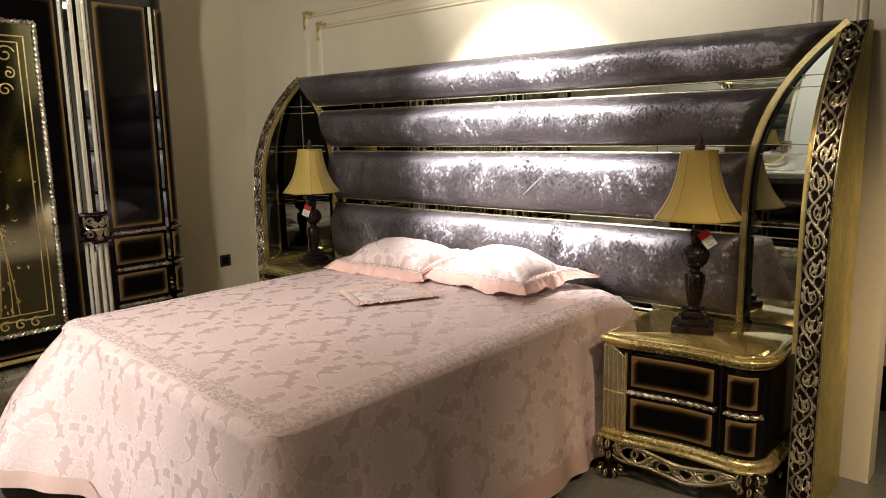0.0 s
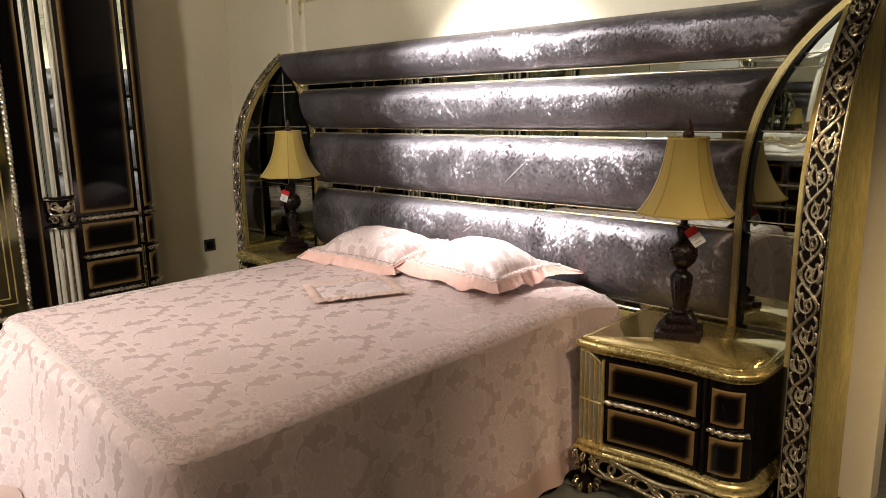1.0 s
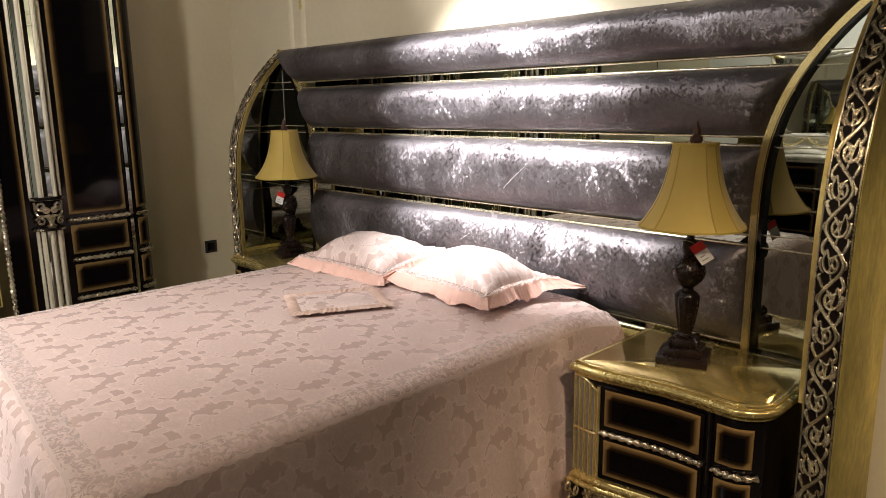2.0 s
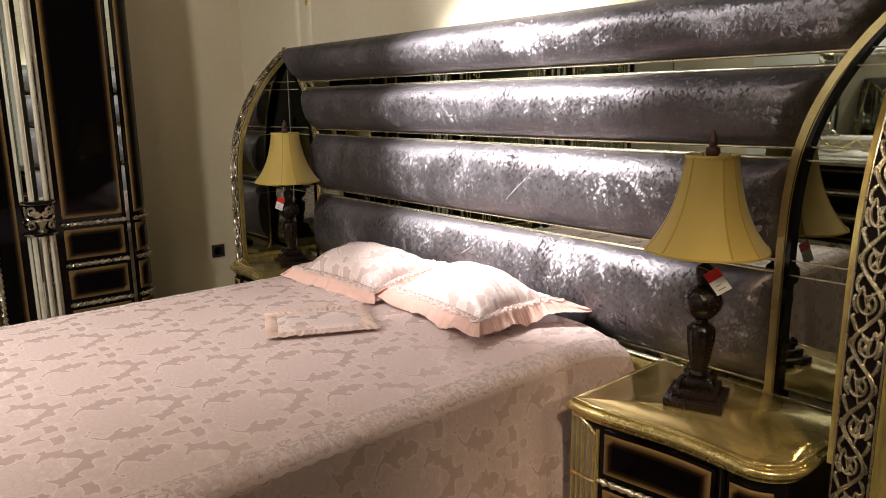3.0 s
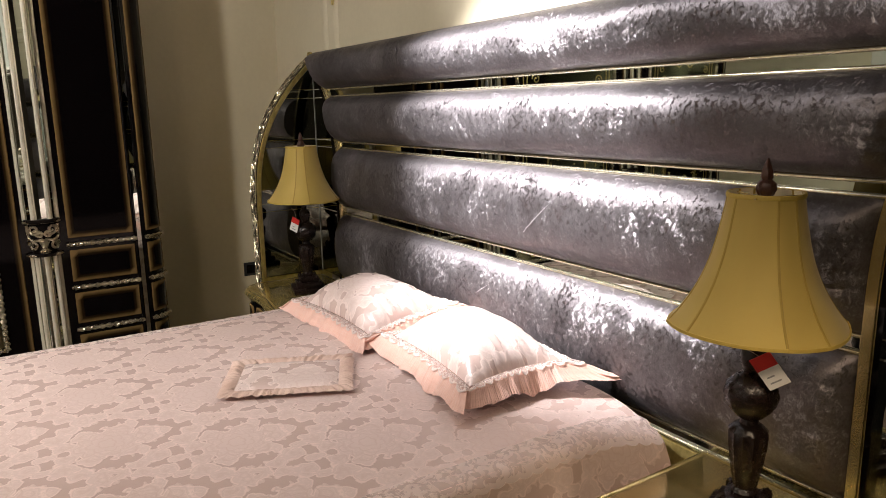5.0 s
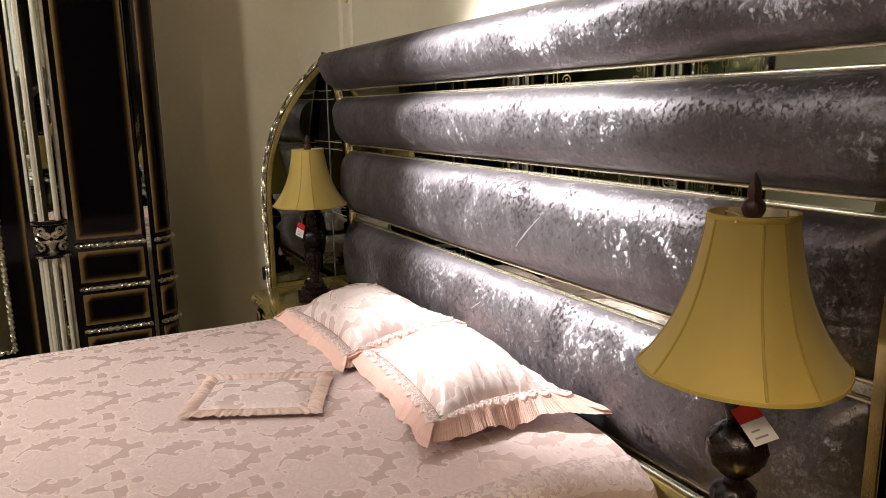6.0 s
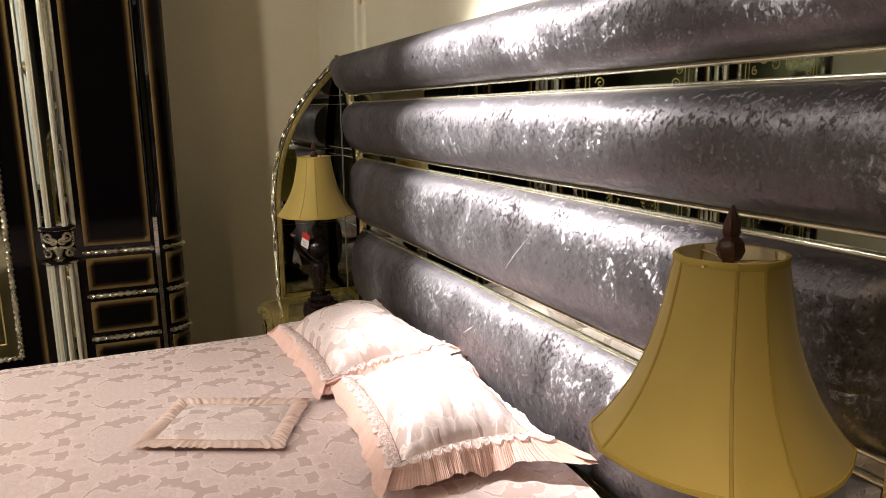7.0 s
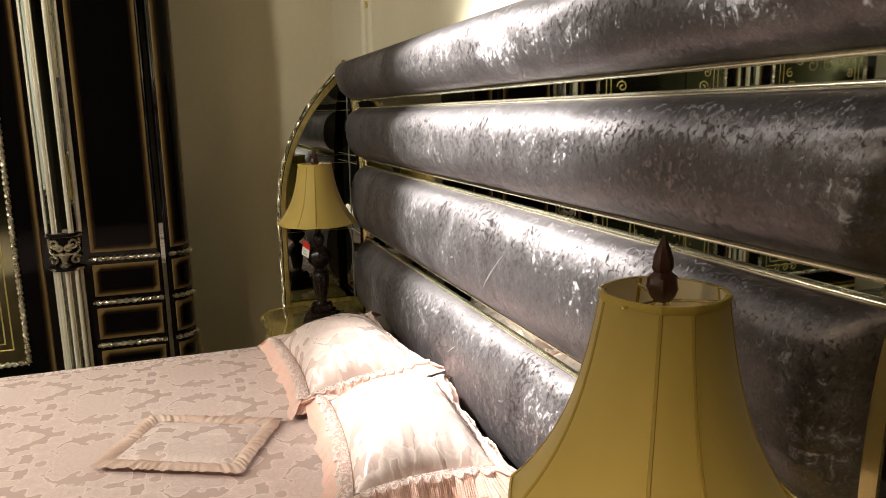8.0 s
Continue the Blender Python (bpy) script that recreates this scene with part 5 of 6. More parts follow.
def table_lamp(place, turn, label, lean=(0.0, 0.0)):
    ob = thing("table_lamp", place, label, "table lamp", "table lamps on the nightstands", turn)
    bm_ = bmesh.new()
    for hw, z0, z1, bv in ((0.090, 0.0, 0.026, 0.004), (0.068, 0.024, 0.050, 0.004), (0.046, 0.048, 0.078, 0.008)):
        box(bm_, -hw, hw, -hw, hw, z0, z1, bv)
    for k in range(4):
        a = math.pi / 4 + math.pi / 2 * k
        cs, sn = math.cos(a), math.sin(a)
        tube(bm_, [(cs * (0.056 + u), sn * (0.056 + u), 0.064 + w) for u, w in scroll(0.0, 0.0, 0.016, 1.2, 2.0, -1, 12)], 0.006, 5, Vector((-sn, cs, 0)))
    bmesh.ops.scale(bm_, verts=bm_.verts[:], vec=(0.86, 0.86, 1))
    part("base", bm_, M_BRONZE, ob, "stepped square dark bronze base")
    bm_ = bmesh.new()
    lathe(bm_, [(0.030, 0.078), (0.034, 0.086), (0.026, 0.094), (0.028, 0.104), (0.036, 0.140), (0.043, 0.185), (0.045, 0.215), (0.036, 0.226), (0.024, 0.232)], 36, lambda a, z: 1 + (0.055 * math.cos(12 * a) if 0.1 < z < 0.22 else 0))
    bmesh.ops.scale(bm_, verts=bm_.verts[:], vec=(0.82, 0.82, 1))
    part("fluted_shaft", bm_, M_BRONZE, ob)
    bm_ = bmesh.new()
    lathe(bm_, [(0.022, 0.230), (0.020, 0.242), (0.034, 0.250), (0.053, 0.270), (0.058, 0.292), (0.054, 0.312), (0.036, 0.330), (0.020, 0.340), (0.024, 0.350), (0.030, 0.368), (0.026, 0.388), (0.014, 0.398), (0.014, 0.450)], 36, lambda a, z: 1 + (0.05 * math.cos(8 * a + z * 60) if 0.255 < z < 0.325 else 0))
    bmesh.ops.scale(bm_, verts=bm_.verts[:], vec=(0.86, 0.86, 1))
    part("urn", bm_, M_BRONZE, ob, "carved dark bronze urn")
    # bell shade with cut corners: four wide and four narrow panels between eight ribs
    seams = [radians(q - turn + 90 * k) for k in range(4) for q in (-39, -12)]
    angles, panel = [], []
    for i, a0 in enumerate(seams):
        a1 = seams[i + 1] if i < 7 else seams[0] + 2 * math.pi
        m = 14 if a1 - a0 > 0.8 else 8
        for k in range(m):
            angles.append(a0 + (a1 - a0) * k / m)
            panel.append((k / m * 2 - 1, (a1 - a0) / 2))
    ca, sa = math.cos(radians(turn)), math.sin(radians(turn))
    lean_x, lean_y = lean[0] * ca + lean[1] * sa, lean[1] * ca - lean[0] * sa

    def point(i, t, inset=0.0):
        a, (f, h) = angles[i % len(angles)], panel[i % len(panel)]
        flat = math.cos(h) / math.cos(f * h)
        r = (0.069 + 0.040 * t + 0.060 * t ** 3.2 - inset) * (1 - (0.30 + 0.12 * t) * (1 - flat))
        z = 0.692 - 0.252 * t - 0.006 * (1 - f * f) * h * max(0.0, t - 0.85) / 0.15
        return (r * math.cos(a) + lean_x * (z - 0.565), r * math.sin(a) + lean_y * (z - 0.565), z)

    ts = [k / 14 for k in range(15)]
    every = range(len(angles))
    bm_ = bmesh.new()
    grid(bm_, [[point(i, t) for i in every] for t in ts] + [[point(i, t, 0.0022) for i in every] for t in reversed(ts)], closed_u=True, closed_v=True)
    shade = part("shade", bm_, M_SHADE, ob, "ivory silk bell shade with stitched panels")
    bm_ = bmesh.new()
    grid(bm_, [[point(i, t, 0.0030) for i in every] for t in ts], closed_u=True)
    part("lining", bm_, M_LINING, shade, "pale ivory shade lining")
    for k, a in enumerate(seams):
        bm_ = bmesh.new()
        i = min(range(len(angles)), key=lambda q: abs(angles[q] - a))
        tube(bm_, [point(i, t, 0.0018) for t in ts], 0.0030, 6)
        part("rib", bm_, M_SHADESEAM, shade)
    for t, r in ((0.014, 0.0026), (0.99, 0.0020)):
        bm_ = bmesh.new()
        tube(bm_, [point(i, t, -0.0006) for i in range(len(angles) + 1)], r, 6, Vector((0, 0, 1)), 2.0)
        part("edge_tape", bm_, M_SHADETRIM, shade)
    bm_ = bmesh.new()
    for k in range(3):
        a = 2 * math.pi * k / 3 + 0.5
        tube(bm_, [(0.006 * math.cos(a), 0.006 * math.sin(a), 0.683), (0.071 * math.cos(a), 0.071 * math.sin(a), 0.687)], 0.0018, 6)
    for sg in (-1, 1):
        tube(bm_, smooth_line([(0.012 * sg, 0, 0.45), (0.05 * sg, 0, 0.50), (0.055 * sg, 0, 0.60), (0.004 * sg, 0, 0.686)], 5), 0.002, 6)
    part("harp", bm_, M_GOLDBRIGHT, ob, "brass harp wires")
    bm_ = bmesh.new()
    lathe(bm_, [(0.008, 0.682), (0.013, 0.688), (0.0175, 0.698), (0.0155, 0.710), (0.009, 0.716), (0.0115, 0.721), (0.0100, 0.731), (0.0065, 0.743), (0.0030, 0.752), (0.001, 0.756)], 20, lambda a, z: 1 + 0.12 * math.cos(6 * a + z * 80))
    part("finial", bm_, M_FINIAL, ob, "red-brown pineapple finial")
    return ob


table_lamp((-1.042, 2.625, 0.599), 20, "table lamp with ivory bell shade and dark carved stem", (-0.027, 0.045))
table_lamp((-3.398, 2.640, 0.599), -14, "table lamp with ivory bell shade in front of mirrored wing")


def price_tag(place, rx, ry, rz, label):
    ob = thing("price_tag", place, label, "price tag", "price tags on the lamps")
    ob.matrix_basis = pose(*place, rx, ry, rz)
    b = bmesh.new()
    box(b, -0.021, 0.021, -0.0006, 0.0006, -0.062, -0.022)
    part("card", b, M_WHITECARD, ob, "white lower half")
    b = bmesh.new()
    box(b, -0.021, 0.021, -0.0006, 0.0006, -0.0215, 0.006)
    part("red_band", b, M_RED, ob, "red upper half")
    b = bmesh.new()
    for k, w in enumerate((0.022, 0.015)):
        box(b, -0.012, -0.012 + w, -0.0012, -0.0007, -0.052 + 0.012 * k, -0.049 + 0.012 * k)
    part("print", b, M_GREYINK, ob)
    b = bmesh.new()
    tube(b, smooth_line([(0, 0, 0.004), (-0.012, 0.006, 0.022), (-0.03, 0.01, 0.035), (-0.045, 0.012, 0.038)], 5), 0.0008, 5)
    part("cord", b, M_STRING, ob)


price_tag((-1.002, 2.585, 0.985), 6, -36, 24, "red and white price tag hung on a lamp stem")
price_tag((-3.372, 2.585, 0.955), 8, 22, 36, "red and white price tag hung on a lamp stem")

# ---- wardrobe ----
WF = -3.95
wardrobe = thing("wardrobe", (-4.25, 0.5, 0), "tall black lacquer wardrobe with silver columns, mirrored doors and curved end", "wardrobe")
WO = Vector((-4.25, 0.5))


def wl(x, y):
    return (x - WO.x, y - WO.y)


ARC_R = 0.12
end_arc = [wl(WF - ARC_R + ARC_R * math.cos(a), 1.99 + ARC_R * math.sin(a)) for a in (math.pi / 2 * k / 10 for k in range(11))]
W_SOUTH = -0.75
front_line = [wl(WF, W_SOUTH)] + end_arc + [wl(WEST + 0.012, 1.99 + ARC_R)]
WPATH = Path(front_line)


def ws(y):
    return y - W_SOUTH


bm = bmesh.new()
stacked(bm, front_line + [wl(WEST + 0.012, W_SOUTH)], [(0.0, 0.04), (0.0, 2.30)])
part("carcass", bm, M_BLACK, wardrobe, "black lacquer carcass")
bm = bmesh.new()
stacked(bm, front_line + [wl(WEST + 0.012, W_SOUTH)], [(0.0, 2.30), (0.008, 2.305), (0.012, 2.33), (0.006, 2.34), (0.02, 2.37), (0.035, 2.40), (0.035, 2.42), (0.0, 2.422)])
part("cornice", bm, M_BLACK, wardrobe)
bm = bmesh.new()
stacked(bm, front_line + [wl(WEST + 0.012, W_SOUTH)], [(0.0, 0.0), (0.03, 0.004), (0.03, 0.12), (0.018, 0.14), (0.024, 0.18), (0.012, 0.20), (0.016, 0.222), (0.0, 0.228)])
part("plinth", bm, M_SILVER, wardrobe, "silvered plinth moulding")
bm = bmesh.new()
tube(bm, [(*WPATH.at(WPATH.length * k / 60, 0.004), 0.262) for k in range(61)], 0.012, 8)
part("gold_bead", bm, M_GOLD, wardrobe, "gold bead above the plinth")

RAILS = (0.855, 0.647, 0.44, 0.295)
# narrow cabinet: one tall panel over drawers
for a, b_, ns in ((1.682, 1.968, 5), (2.026, 2.142, 8)):
    bm = bmesh.new()
    burst_panel(bm, WPATH, ws(a), ws(b_), 0.885, 2.095, 0.006, 0.034, ns)
    part("tall_panel", bm, M_BURST, wardrobe, "tall dark panel with amber rim")
    for top, bot in zip(RAILS, RAILS[1:]):
        bm = bmesh.new()
        burst_panel(bm, WPATH, ws(a), ws(b_), bot + 0.028, top - 0.028, 0.006, 0.036, ns)
        part("drawer_front", bm, M_BURST, wardrobe, "small dark drawer front with amber rim")
    for z in RAILS:
        bm = bmesh.new()
        rope(bm, [(*WPATH.at(ws(a) - 0.010 + (b_ - a + 0.020) * k / 14, 0.010), z) for k in range(15)], 0.0125, 0.062)
        part("rope_moulding", bm, M_SILVER, wardrobe, "twisted silvered moulding")
bm = bmesh.new()
rows = []
for o, q in ((0.0, -0.012), (0.007, -0.009), (0.007, 0.009), (0.0, 0.012)):
    rows.append([(*WPATH.at(ws(1.992) + q, o), z) for z in (0.15, 2.10)])
grid(bm, rows)
part("mirror_fillet", bm, M_MIRROR, wardrobe, "narrow upright mirror fillet")
for y in (1.972, 2.012):
    bm = bmesh.new()
    tube(bm, [(*WPATH.at(ws(y), 0.001), z) for z in (0.15, 2.10)], 0.006, 6)
    part("edge_bead", bm, M_BLACK, wardrobe)


def column(y0, y1):
    """A fluted half-round column with mirror strips between its ribs and a pierced capital."""
    mid, hw = (y0 + y1) / 2, (y1 - y0) / 2
    cx, cy = wl(WF, mid)
    for z0, z1, w, ribs in ((0.985, 2.115, hw, 3), (0.15, 0.825, hw * 0.82, 4)):
        b = bmesh.new()
        rows = []
        m = ribs * 2
        for k in range(m + 1):
            a = math.pi * (k / m - 0.5)
            rows.append([(cx + (w - 0.008) * 0.72 * math.cos(a), cy + (w - 0.008) * math.sin(a), z) for z in (z0, z1)])
        grid(b, rows)
        shaft = part("column_shaft", b, M_MIRROR, wardrobe, "column shaft of narrow mirror strips", False)
        for k in range(ribs + 1):
            a = math.pi * (k / ribs - 0.5)
            for da, rr in ((0.0, 0.0100), (0.20, 0.0030)):
                if k == ribs and da:
                    continue
                b = bmesh.new()
                q = (w - 0.006) * Vector((0.72 * math.cos(a + da), math.sin(a + da)))
                tube(b, [(cx + q.x, cy + q.y, z0), (cx + q.x, cy + q.y, z1)], rr, 10)
                part("rib", b, M_CHROME, shaft, "bright silver rib")
    b = bmesh.new()
    for z0, z1, r in ((0.975, 0.990, 1.02), (0.820, 0.832, 0.96), (0.832, 0.975, 0.70)):
        lathe(b, [(hw * r * 0.98, z0), (hw * r, (z0 + z1) / 2), (hw * r * 0.98, z1)], 28)
    bmesh.ops.translate(b, verts=b.verts[:], vec=(cx, cy, 0))
    cap = part("capital", b, M_DARKGROUND, wardrobe, "dark capital drum")
    b = bmesh.new()

    def on(yy, z, r=0.95):
        a = yy / hw * 1.35
        return (cx + hw * r * 0.80 * math.cos(a), cy + hw * r * math.sin(a), z)

    lathe_profile = [(0.018, 0.836), (0.024, 0.846), (0.010, 0.858), (0.016, 0.875), (0.024, 0.892), (0.012, 0.900)]
    lathe(b, lathe_profile, 14)
    bmesh.ops.translate(b, verts=b.verts[:], vec=(cx + hw * 0.76, cy, 0))
    for sg in (-1, 1):
        for cyy, cz, r0, st, tn in ((0.030, 0.945, 0.024, 3.6, 1.3), (0.040, 0.868, 0.022, 0.4, 1.2), (0.016, 0.922, 0.015, 1.0, 1.1)):
            tube(b, [on(sg * (p), q) for p, q in scroll(cyy, cz, r0, tn, st, 1, 16)], 0.0065, 6, Vector((1, 0, 0)))
        tube(b, [on(sg * p, q) for p, q in smooth_line([(0.004, 0.90), (0.03, 0.895), (0.055, 0.91), (0.06, 0.965)], 5)], 0.006, 6, Vector((1, 0, 0)))
    for z in (0.978, 0.826):
        tube(b, [on(-hw + 2 * hw * k / 16, z, 1.03) for k in range(17)], 0.006, 6)
    part("capital_scrollwork", b, M_SILVER, cap, "pierced silver scrolls")


column(1.510, 1.655)
column(0.24, 0.388)


def glass_door(y0, y1):
    """A door with olive mirror glass in a silver rope, in a dark stile that fades to amber."""
    s0, s1 = ws(y0), ws(y1)
    b = bmesh.new()
    burst_panel(b, WPATH, s0, s1, 0.285, 2.09, 0.010, 0.03, 4)
    door = part("door", b, M_BURST, wardrobe, "black door stile with amber rim")
    g0, g1, z0, z1 = s0 + 0.105, s1 - 0.105, 0.40, 1.955
    b = bmesh.new()
    rows = [[(*WPATH.at(s, o), z) for s, o in ((g0, 0.010), (g0 + 0.02, 0.0135), (g1 - 0.02, 0.0135), (g1, 0.010))] for z in (z0 + 0.01, z1 - 0.01)]
    grid(b, rows)
    part("glass", b, M_GREENGLASS, door, "olive tinted mirror glass", )
    b = bmesh.new()
    for p, q in (((g0, z0), (g1, z0)), ((g1, z0), (g1, z1)), ((g1, z1), (g0, z1)), ((g0, z1), (g0, z0))):
        rope(b, [(*WPATH.at(p[0] + (q[0] - p[0]) * k / 8, 0.014), p[1] + (q[1] - p[1]) * k / 8) for k in range(9)], 0.0135, 0.055, 10, Vector((1, 0, 0)))
    part("rope_frame", b, M_SILVER, door, "twisted silver rope frame")
    b = bmesh.new()
    for off, z_off in ((0.055, 0.07), (0.085, 0.10)):
        pts = [(g0 + off, z0 + z_off), (g0 + off, z1 - z_off), (g1 - off, z1 - z_off), (g1 - off, z0 + z_off)]
        for p, q in zip(pts, pts[1:] + pts[:1]):
            tube(b, [(*WPATH.at(p[0], 0.0145), p[1]), (*WPATH.at(q[0], 0.0145), q[1])], 0.0035, 5, Vector((1, 0, 0)), 0.4)
    mid = (g0 + g1) / 2
    for sg in (-1, 1):
        edge = (g1 - g0) / 2 - 0.115
        for cu, cz, r0, st, sn in ((edge - 0.03, z1 - 0.16, 0.045, 0.3, 1), (edge - 0.02, z1 - 0.25, 0.03, 1.8, -1), (edge - 0.10, z1 - 0.17, 0.05, 2.6, -1), (edge - 0.045, z1 - 0.33, 0.035, 0.0, 1), (edge - 0.2, z1 - 0.2, 0.05, 1.0, 1)):
            tube(b, [(*WPATH.at(mid + sg * p, 0.0145), q) for p, q in scroll(cu, cz, r0, 1.3, st, sn, 18)], 0.004, 5, Vector((1, 0, 0)), 0.4)
        r2 = random.Random(11 + sg)
        # etched flowering branch
        for k in range(70):
            h = r2.random()
            cu = r2.gauss(0.16, 0.05 + 0.04 * h)
            cz = z0 + 0.12 + 0.75 * h
            a = r2.uniform(0, 6.28)
            ln = r2.uniform(0.012, 0.028)
            tube(b, [(*WPATH.at(mid + sg * cu, 0.0145), cz), (*WPATH.at(mid + sg * (cu + ln * math.cos(a) * 0.6), 0.0145), cz + ln * 0.6 * math.sin(a)), (*WPATH.at(mid + sg * (cu + ln * math.cos(a + 0.5)), 0.0145), cz + ln * math.sin(a + 0.5))], 0.005, 5, Vector((1, 0, 0)), 0.3, True)
        for k in range(3):
            tube(b, [(*WPATH.at(mid + sg * (0.14 + 0.03 * k + 0.03 * math.sin(q * 3 + k)), 0.0145), z0 + 0.1 + 0.8 * q) for q in (i / 12 for i in range(13))], 0.003, 5, Vector((1, 0, 0)), 0.3)
        for cu, cz in ((edge - 0.03, z0 + 0.05), (edge - 0.10, z0 + 0.05), (edge - 0.17, z0 + 0.05)):
            tube(b, [(*WPATH.at(mid + sg * p, 0.0145), q) for p, q in scroll(cu, cz, 0.03, 1.2, 0.5, sg, 16)], 0.0045, 5, Vector((1, 0, 0)), 0.5)
    part("etching", b, M_GOLD, door, "gilt etched lines, scrolls and flowering branch")


glass_door(0.392, 1.488)
glass_door(-0.74, 0.236)

# ---- dresser with mirror across the room (seen in the mirrors) ----
dresser = thing("dresser", (-2.64, -2.40, 0), "black lacquer dresser with pearl white top and amber-rimmed drawers", "dresser")
dl = [(-0.85, -0.25), (0.85, -0.25), (0.85, 0.17)] + [(0.85 - 0.1 * k / 5, 0.17 + 0.08 * math.sin(math.pi / 2 * k / 5)) for k in range(1, 6)] + [(-0.75, 0.25), (-0.85, 0.17)]
bm = bmesh.new()
stacked(bm, dl, [(0, 0.1), (0, 0.82)])
part("body", bm, M_BLACK, dresser)
bm = bmesh.new()
stacked(bm, dl, [(0.0, 0.82), (0.02, 0.825), (0.012, 0.84), (0.03, 0.855), (0.03, 0.875), (0.01, 0.882)])
part("top", bm, M_PEARL, dresser, "pearl white moulded top")
bm = bmesh.new()
stacked(bm, dl, [(0.0, 0.0), (0.02, 0.004), (0.02, 0.07), (0.0, 0.1)])
part("plinth", bm, M_SILVER, dresser)
dp = Path([(0.75, 0.25), (-0.75, 0.25)])
for c in range(3):
    for r in range(3):
        bm = bmesh.new()
        burst_panel(bm, dp, 0.03 + 0.49 * c, 0.48 + 0.49 * c, 0.14 + 0.225 * r, 0.33 + 0.225 * r, 0.008, 0.03)
        part("drawer_front", bm, M_BURST, dresser, "dark drawer front with amber rim")
for r in range(2):
    bm = bmesh.new()
    rope(bm, [(0.75 - 0.1 * k, 0.262, 0.348 + 0.225 * r) for k in range(16)], 0.012)
    part("rope_moulding", bm, M_SILVER, dresser)

dm = thing("dresser_mirror", (-2.635, -2.50, 0.882), "flared silver-edged mirror on a white and gold scrolled base", "mirror", turn=-3.3)


def mirror_half(z):
    """Half the mirror's width at a height over the dresser's top: the sides flare outwards in a soft curve."""
    return 0.305 + 0.110 * (max(z - 0.19, 0.0) / 0.82) ** 1.7


MIRROR_Z = [0.19 + 0.80 * k / 14 for k in range(15)]
ring = [(mirror_half(z), z) for z in MIRROR_Z] + [(-mirror_half(z), z) for z in reversed(MIRROR_Z)]
bm = bmesh.new()
bm.faces.new([bm.verts.new((x, 0.004, z)) for x, z in ring])
part("glass", bm, M_CLEARMIRROR, dm, "mirror glass", False)
bm = bmesh.new()
stacked(bm, [(-0.28, -0.03), (0.28, -0.03), (0.28, 0.0), (-0.28, 0.0)], [(0, 0.0), (0, 0.98)])
part("backing", bm, M_BLACK, dm)
for sg in (-1, 1):
    bm = bmesh.new()
    grid(bm, [[(sg * (mirror_half(z) + off), out, z) for z in MIRROR_Z] for off, out in ((-0.022, 0.004), (-0.014, 0.013), (0.002, 0.016), (0.008, 0.022), (0.018, 0.020), (0.020, -0.02))])
    part("frame", bm, M_CHROME, dm, "silver bevelled side frame")
    bm = bmesh.new()
    for cx, cz, r0, st in ((0.310, 0.235, 0.052, 0.0), (0.250, 0.200, 0.045, 1.6), (0.335, 0.300, 0.036, 2.4), (0.290, 0.290, 0.030, 0.8), (0.195, 0.185, 0.034, 2.0)):
        tube(bm, [(sg * p, 0.030, q) for p, q in scroll(cx, cz, r0, 1.5, st, 1, 18)], 0.010, 6, Vector((0, 1, 0)))
    part("corner_scrolls", bm, M_SILVER, dm, "carved silver corner scrolls")
# moulded white top rail with a gilt crest
bm = bmesh.new()
grid(bm, [[(-0.46 + 0.92 * k / 20, out, z - 0.05 * math.sin(math.pi * k / 20)) for k in range(21)] for z, out in ((0.975, 0.004), (0.975, 0.030), (0.995, 0.040), (1.005, 0.030), (1.030, 0.055), (1.050, 0.055), (1.055, -0.02))])
part("top_rail", bm, M_PEARL, dm, "white moulded top rail")
for sg, material in ((-1, M_GOLDBRIGHT), (1, M_PEARL)):
    bm = bmesh.new()
    tube(bm, smooth_line([(sg * 0.28, 0.055, 0.955), (sg * 0.36, 0.066, 0.975), (sg * 0.43, 0.066, 1.010), (sg * 0.47, 0.055, 1.050)], 6), 0.017, 7, Vector((0, 1, 0)), 0.9, True)
    tube(bm, [(sg * p, 0.058, q) for p, q in scroll(0.43, 1.045, 0.034, 1.3, 0.4, 1, 16)], 0.010, 6, Vector((0, 1, 0)))
    part("corner_crest", bm, material, dm, "scrolled crest at the upper corner")
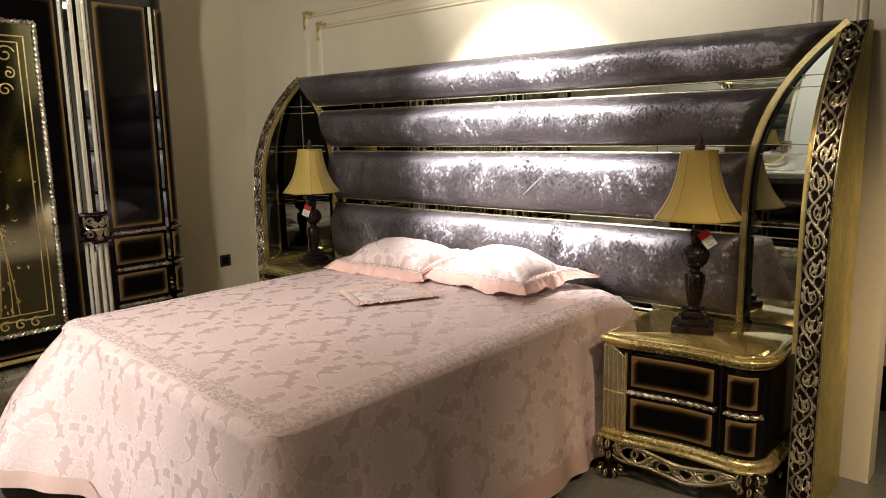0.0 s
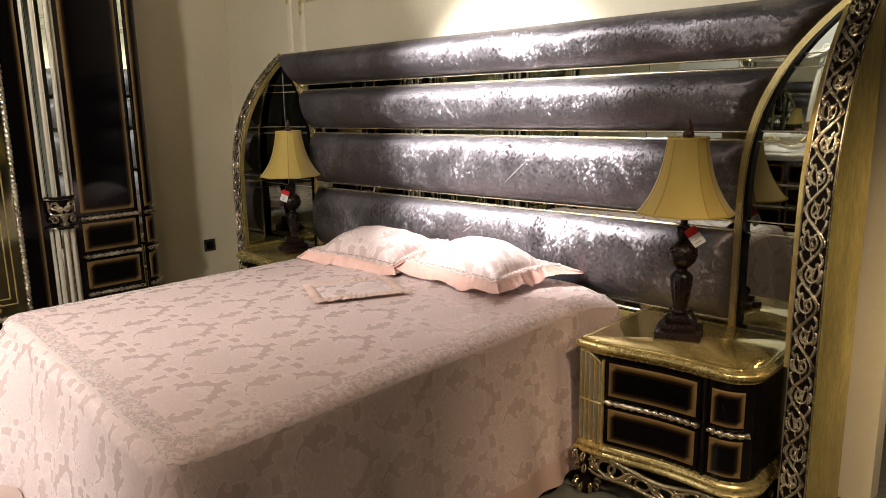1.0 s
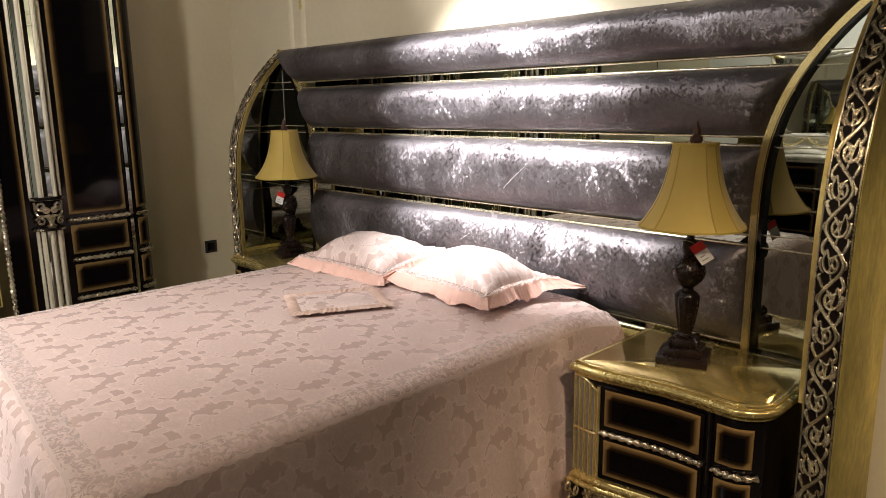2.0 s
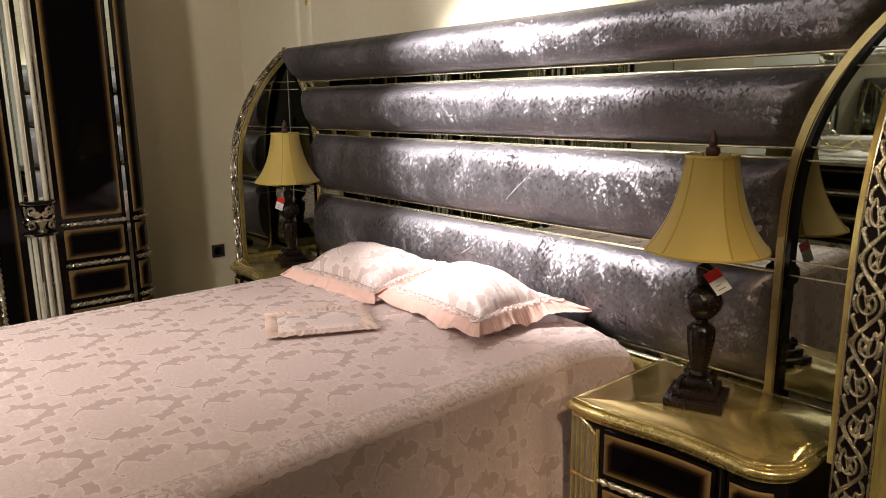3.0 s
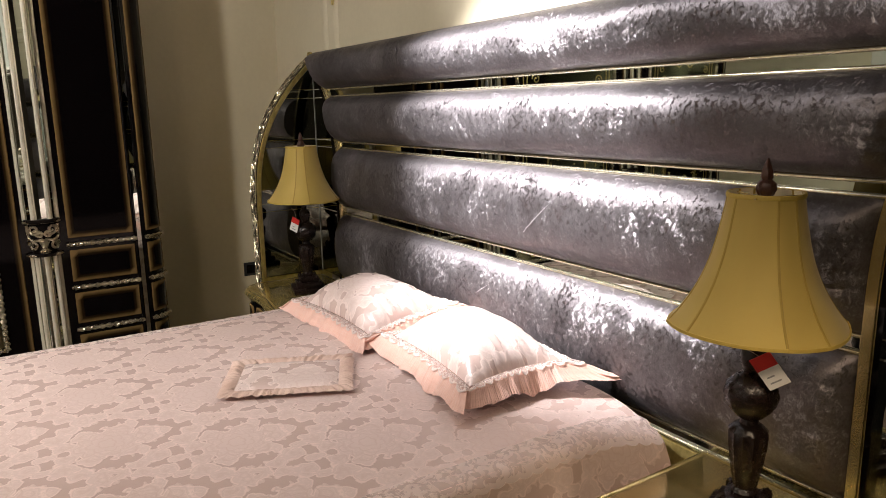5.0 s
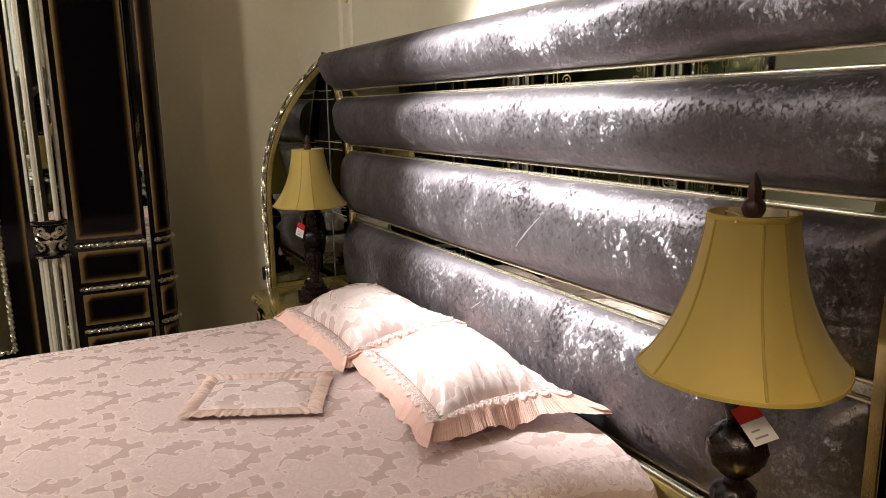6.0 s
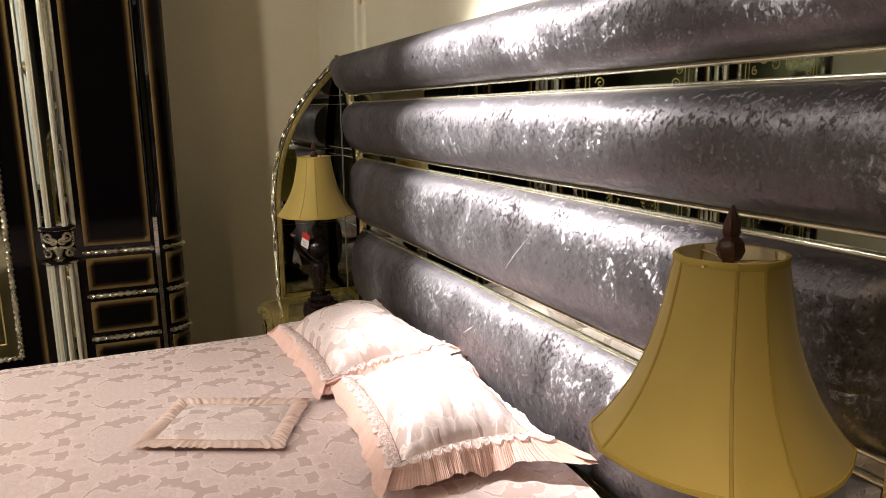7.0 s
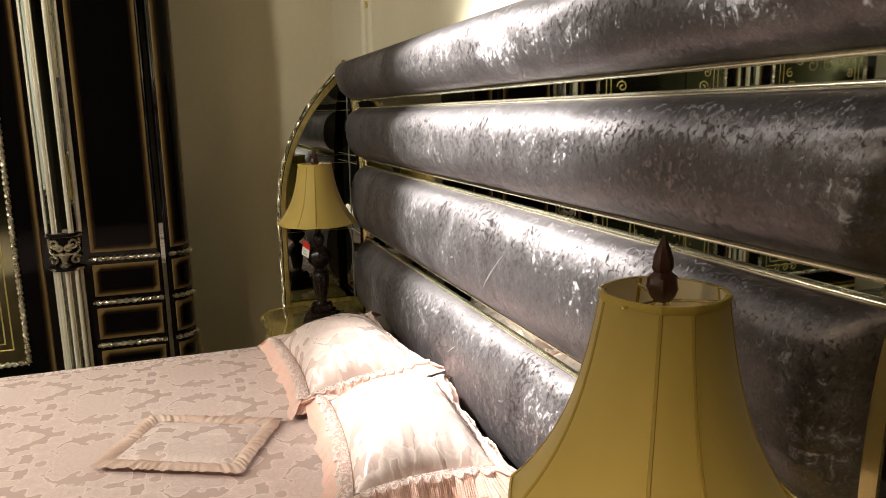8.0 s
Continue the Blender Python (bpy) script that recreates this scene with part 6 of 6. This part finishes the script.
# swelling white base with gilt swags
bm = bmesh.new()
grid(bm, [[(x, out * (1.0 + 0.25 * math.cos(7.0 * x)), z) for x in (-0.42 + 0.03 * k for k in range(29))] for z, out in ((0.0, 0.07), (0.02, 0.085), (0.05, 0.070), (0.08, 0.045), (0.13, 0.040), (0.165, 0.058), (0.190, 0.050), (0.205, 0.004))])
part("base", bm, M_PEARL, dm, "swelling white base")
bm = bmesh.new()
for k in range(2):
    x0 = -0.33 + 0.33 * k
    tube(bm, smooth_line([(x0, 0.062, 0.175), (x0 + 0.07, 0.078, 0.115), (x0 + 0.165, 0.086, 0.085), (x0 + 0.26, 0.078, 0.115), (x0 + 0.33, 0.062, 0.175)], 6), 0.011, 7, Vector((0, 1, 0)), 0.9)
part("swags", bm, M_GOLDBRIGHT, dm, "gilt curved swags")

# ---- low bench in the aisle beyond the wall ----
bench = thing("bench", (-0.80, 4.0, 0), "low black bench with white seat and low back in the aisle", "bench")
bm = bmesh.new()
box(bm, -0.55, 0.55, -0.24, 0.24, 0.05, 0.24, 0.01)
part("base", bm, M_BLACK, bench, "black lacquer base")
bm = bmesh.new()
box(bm, -0.57, 0.57, -0.26, 0.20, 0.242, 0.305, 0.02)
part("seat", bm, M_WHITECARD, bench, "white seat pad")
bm = bmesh.new()
box(bm, -0.57, 0.57, 0.202, 0.26, 0.20, 0.62, 0.012)
part("backrest", bm, M_BLACK, bench, "low black backrest")
for sx in (-0.48, 0.48):
    for sy in (-0.18, 0.18):
        bm = bmesh.new()
        lathe(bm, [(0.022, 0.0), (0.026, 0.01), (0.03, 0.05)], 12)
        bmesh.ops.translate(bm, verts=bm.verts[:], vec=(sx, sy, 0))
        part("leg", bm, M_GOLD, bench, "small gold foot")

# ---- floor tiles ----
tile_mesh = None
TILE = 0.60
nx0, ny0 = int((EAST - WEST) / TILE) + 1, int((5.6 - SOUTH) / TILE) + 1
for i in range(nx0):
    for j in range(ny0):
        if tile_mesh is None:
            b = bmesh.new()
            box(b, 0.0015, TILE - 0.0015, 0.0015, TILE - 0.0015, -0.006, 0.0, 0.001)
            tile_mesh = link_mesh("tile", b, M_TILE, False)
        t_ob = new("tile", tile_mesh)
        t_ob.parent = floor
        t_ob.location = (WEST + TILE * i, SOUTH + TILE * j, 0.0)
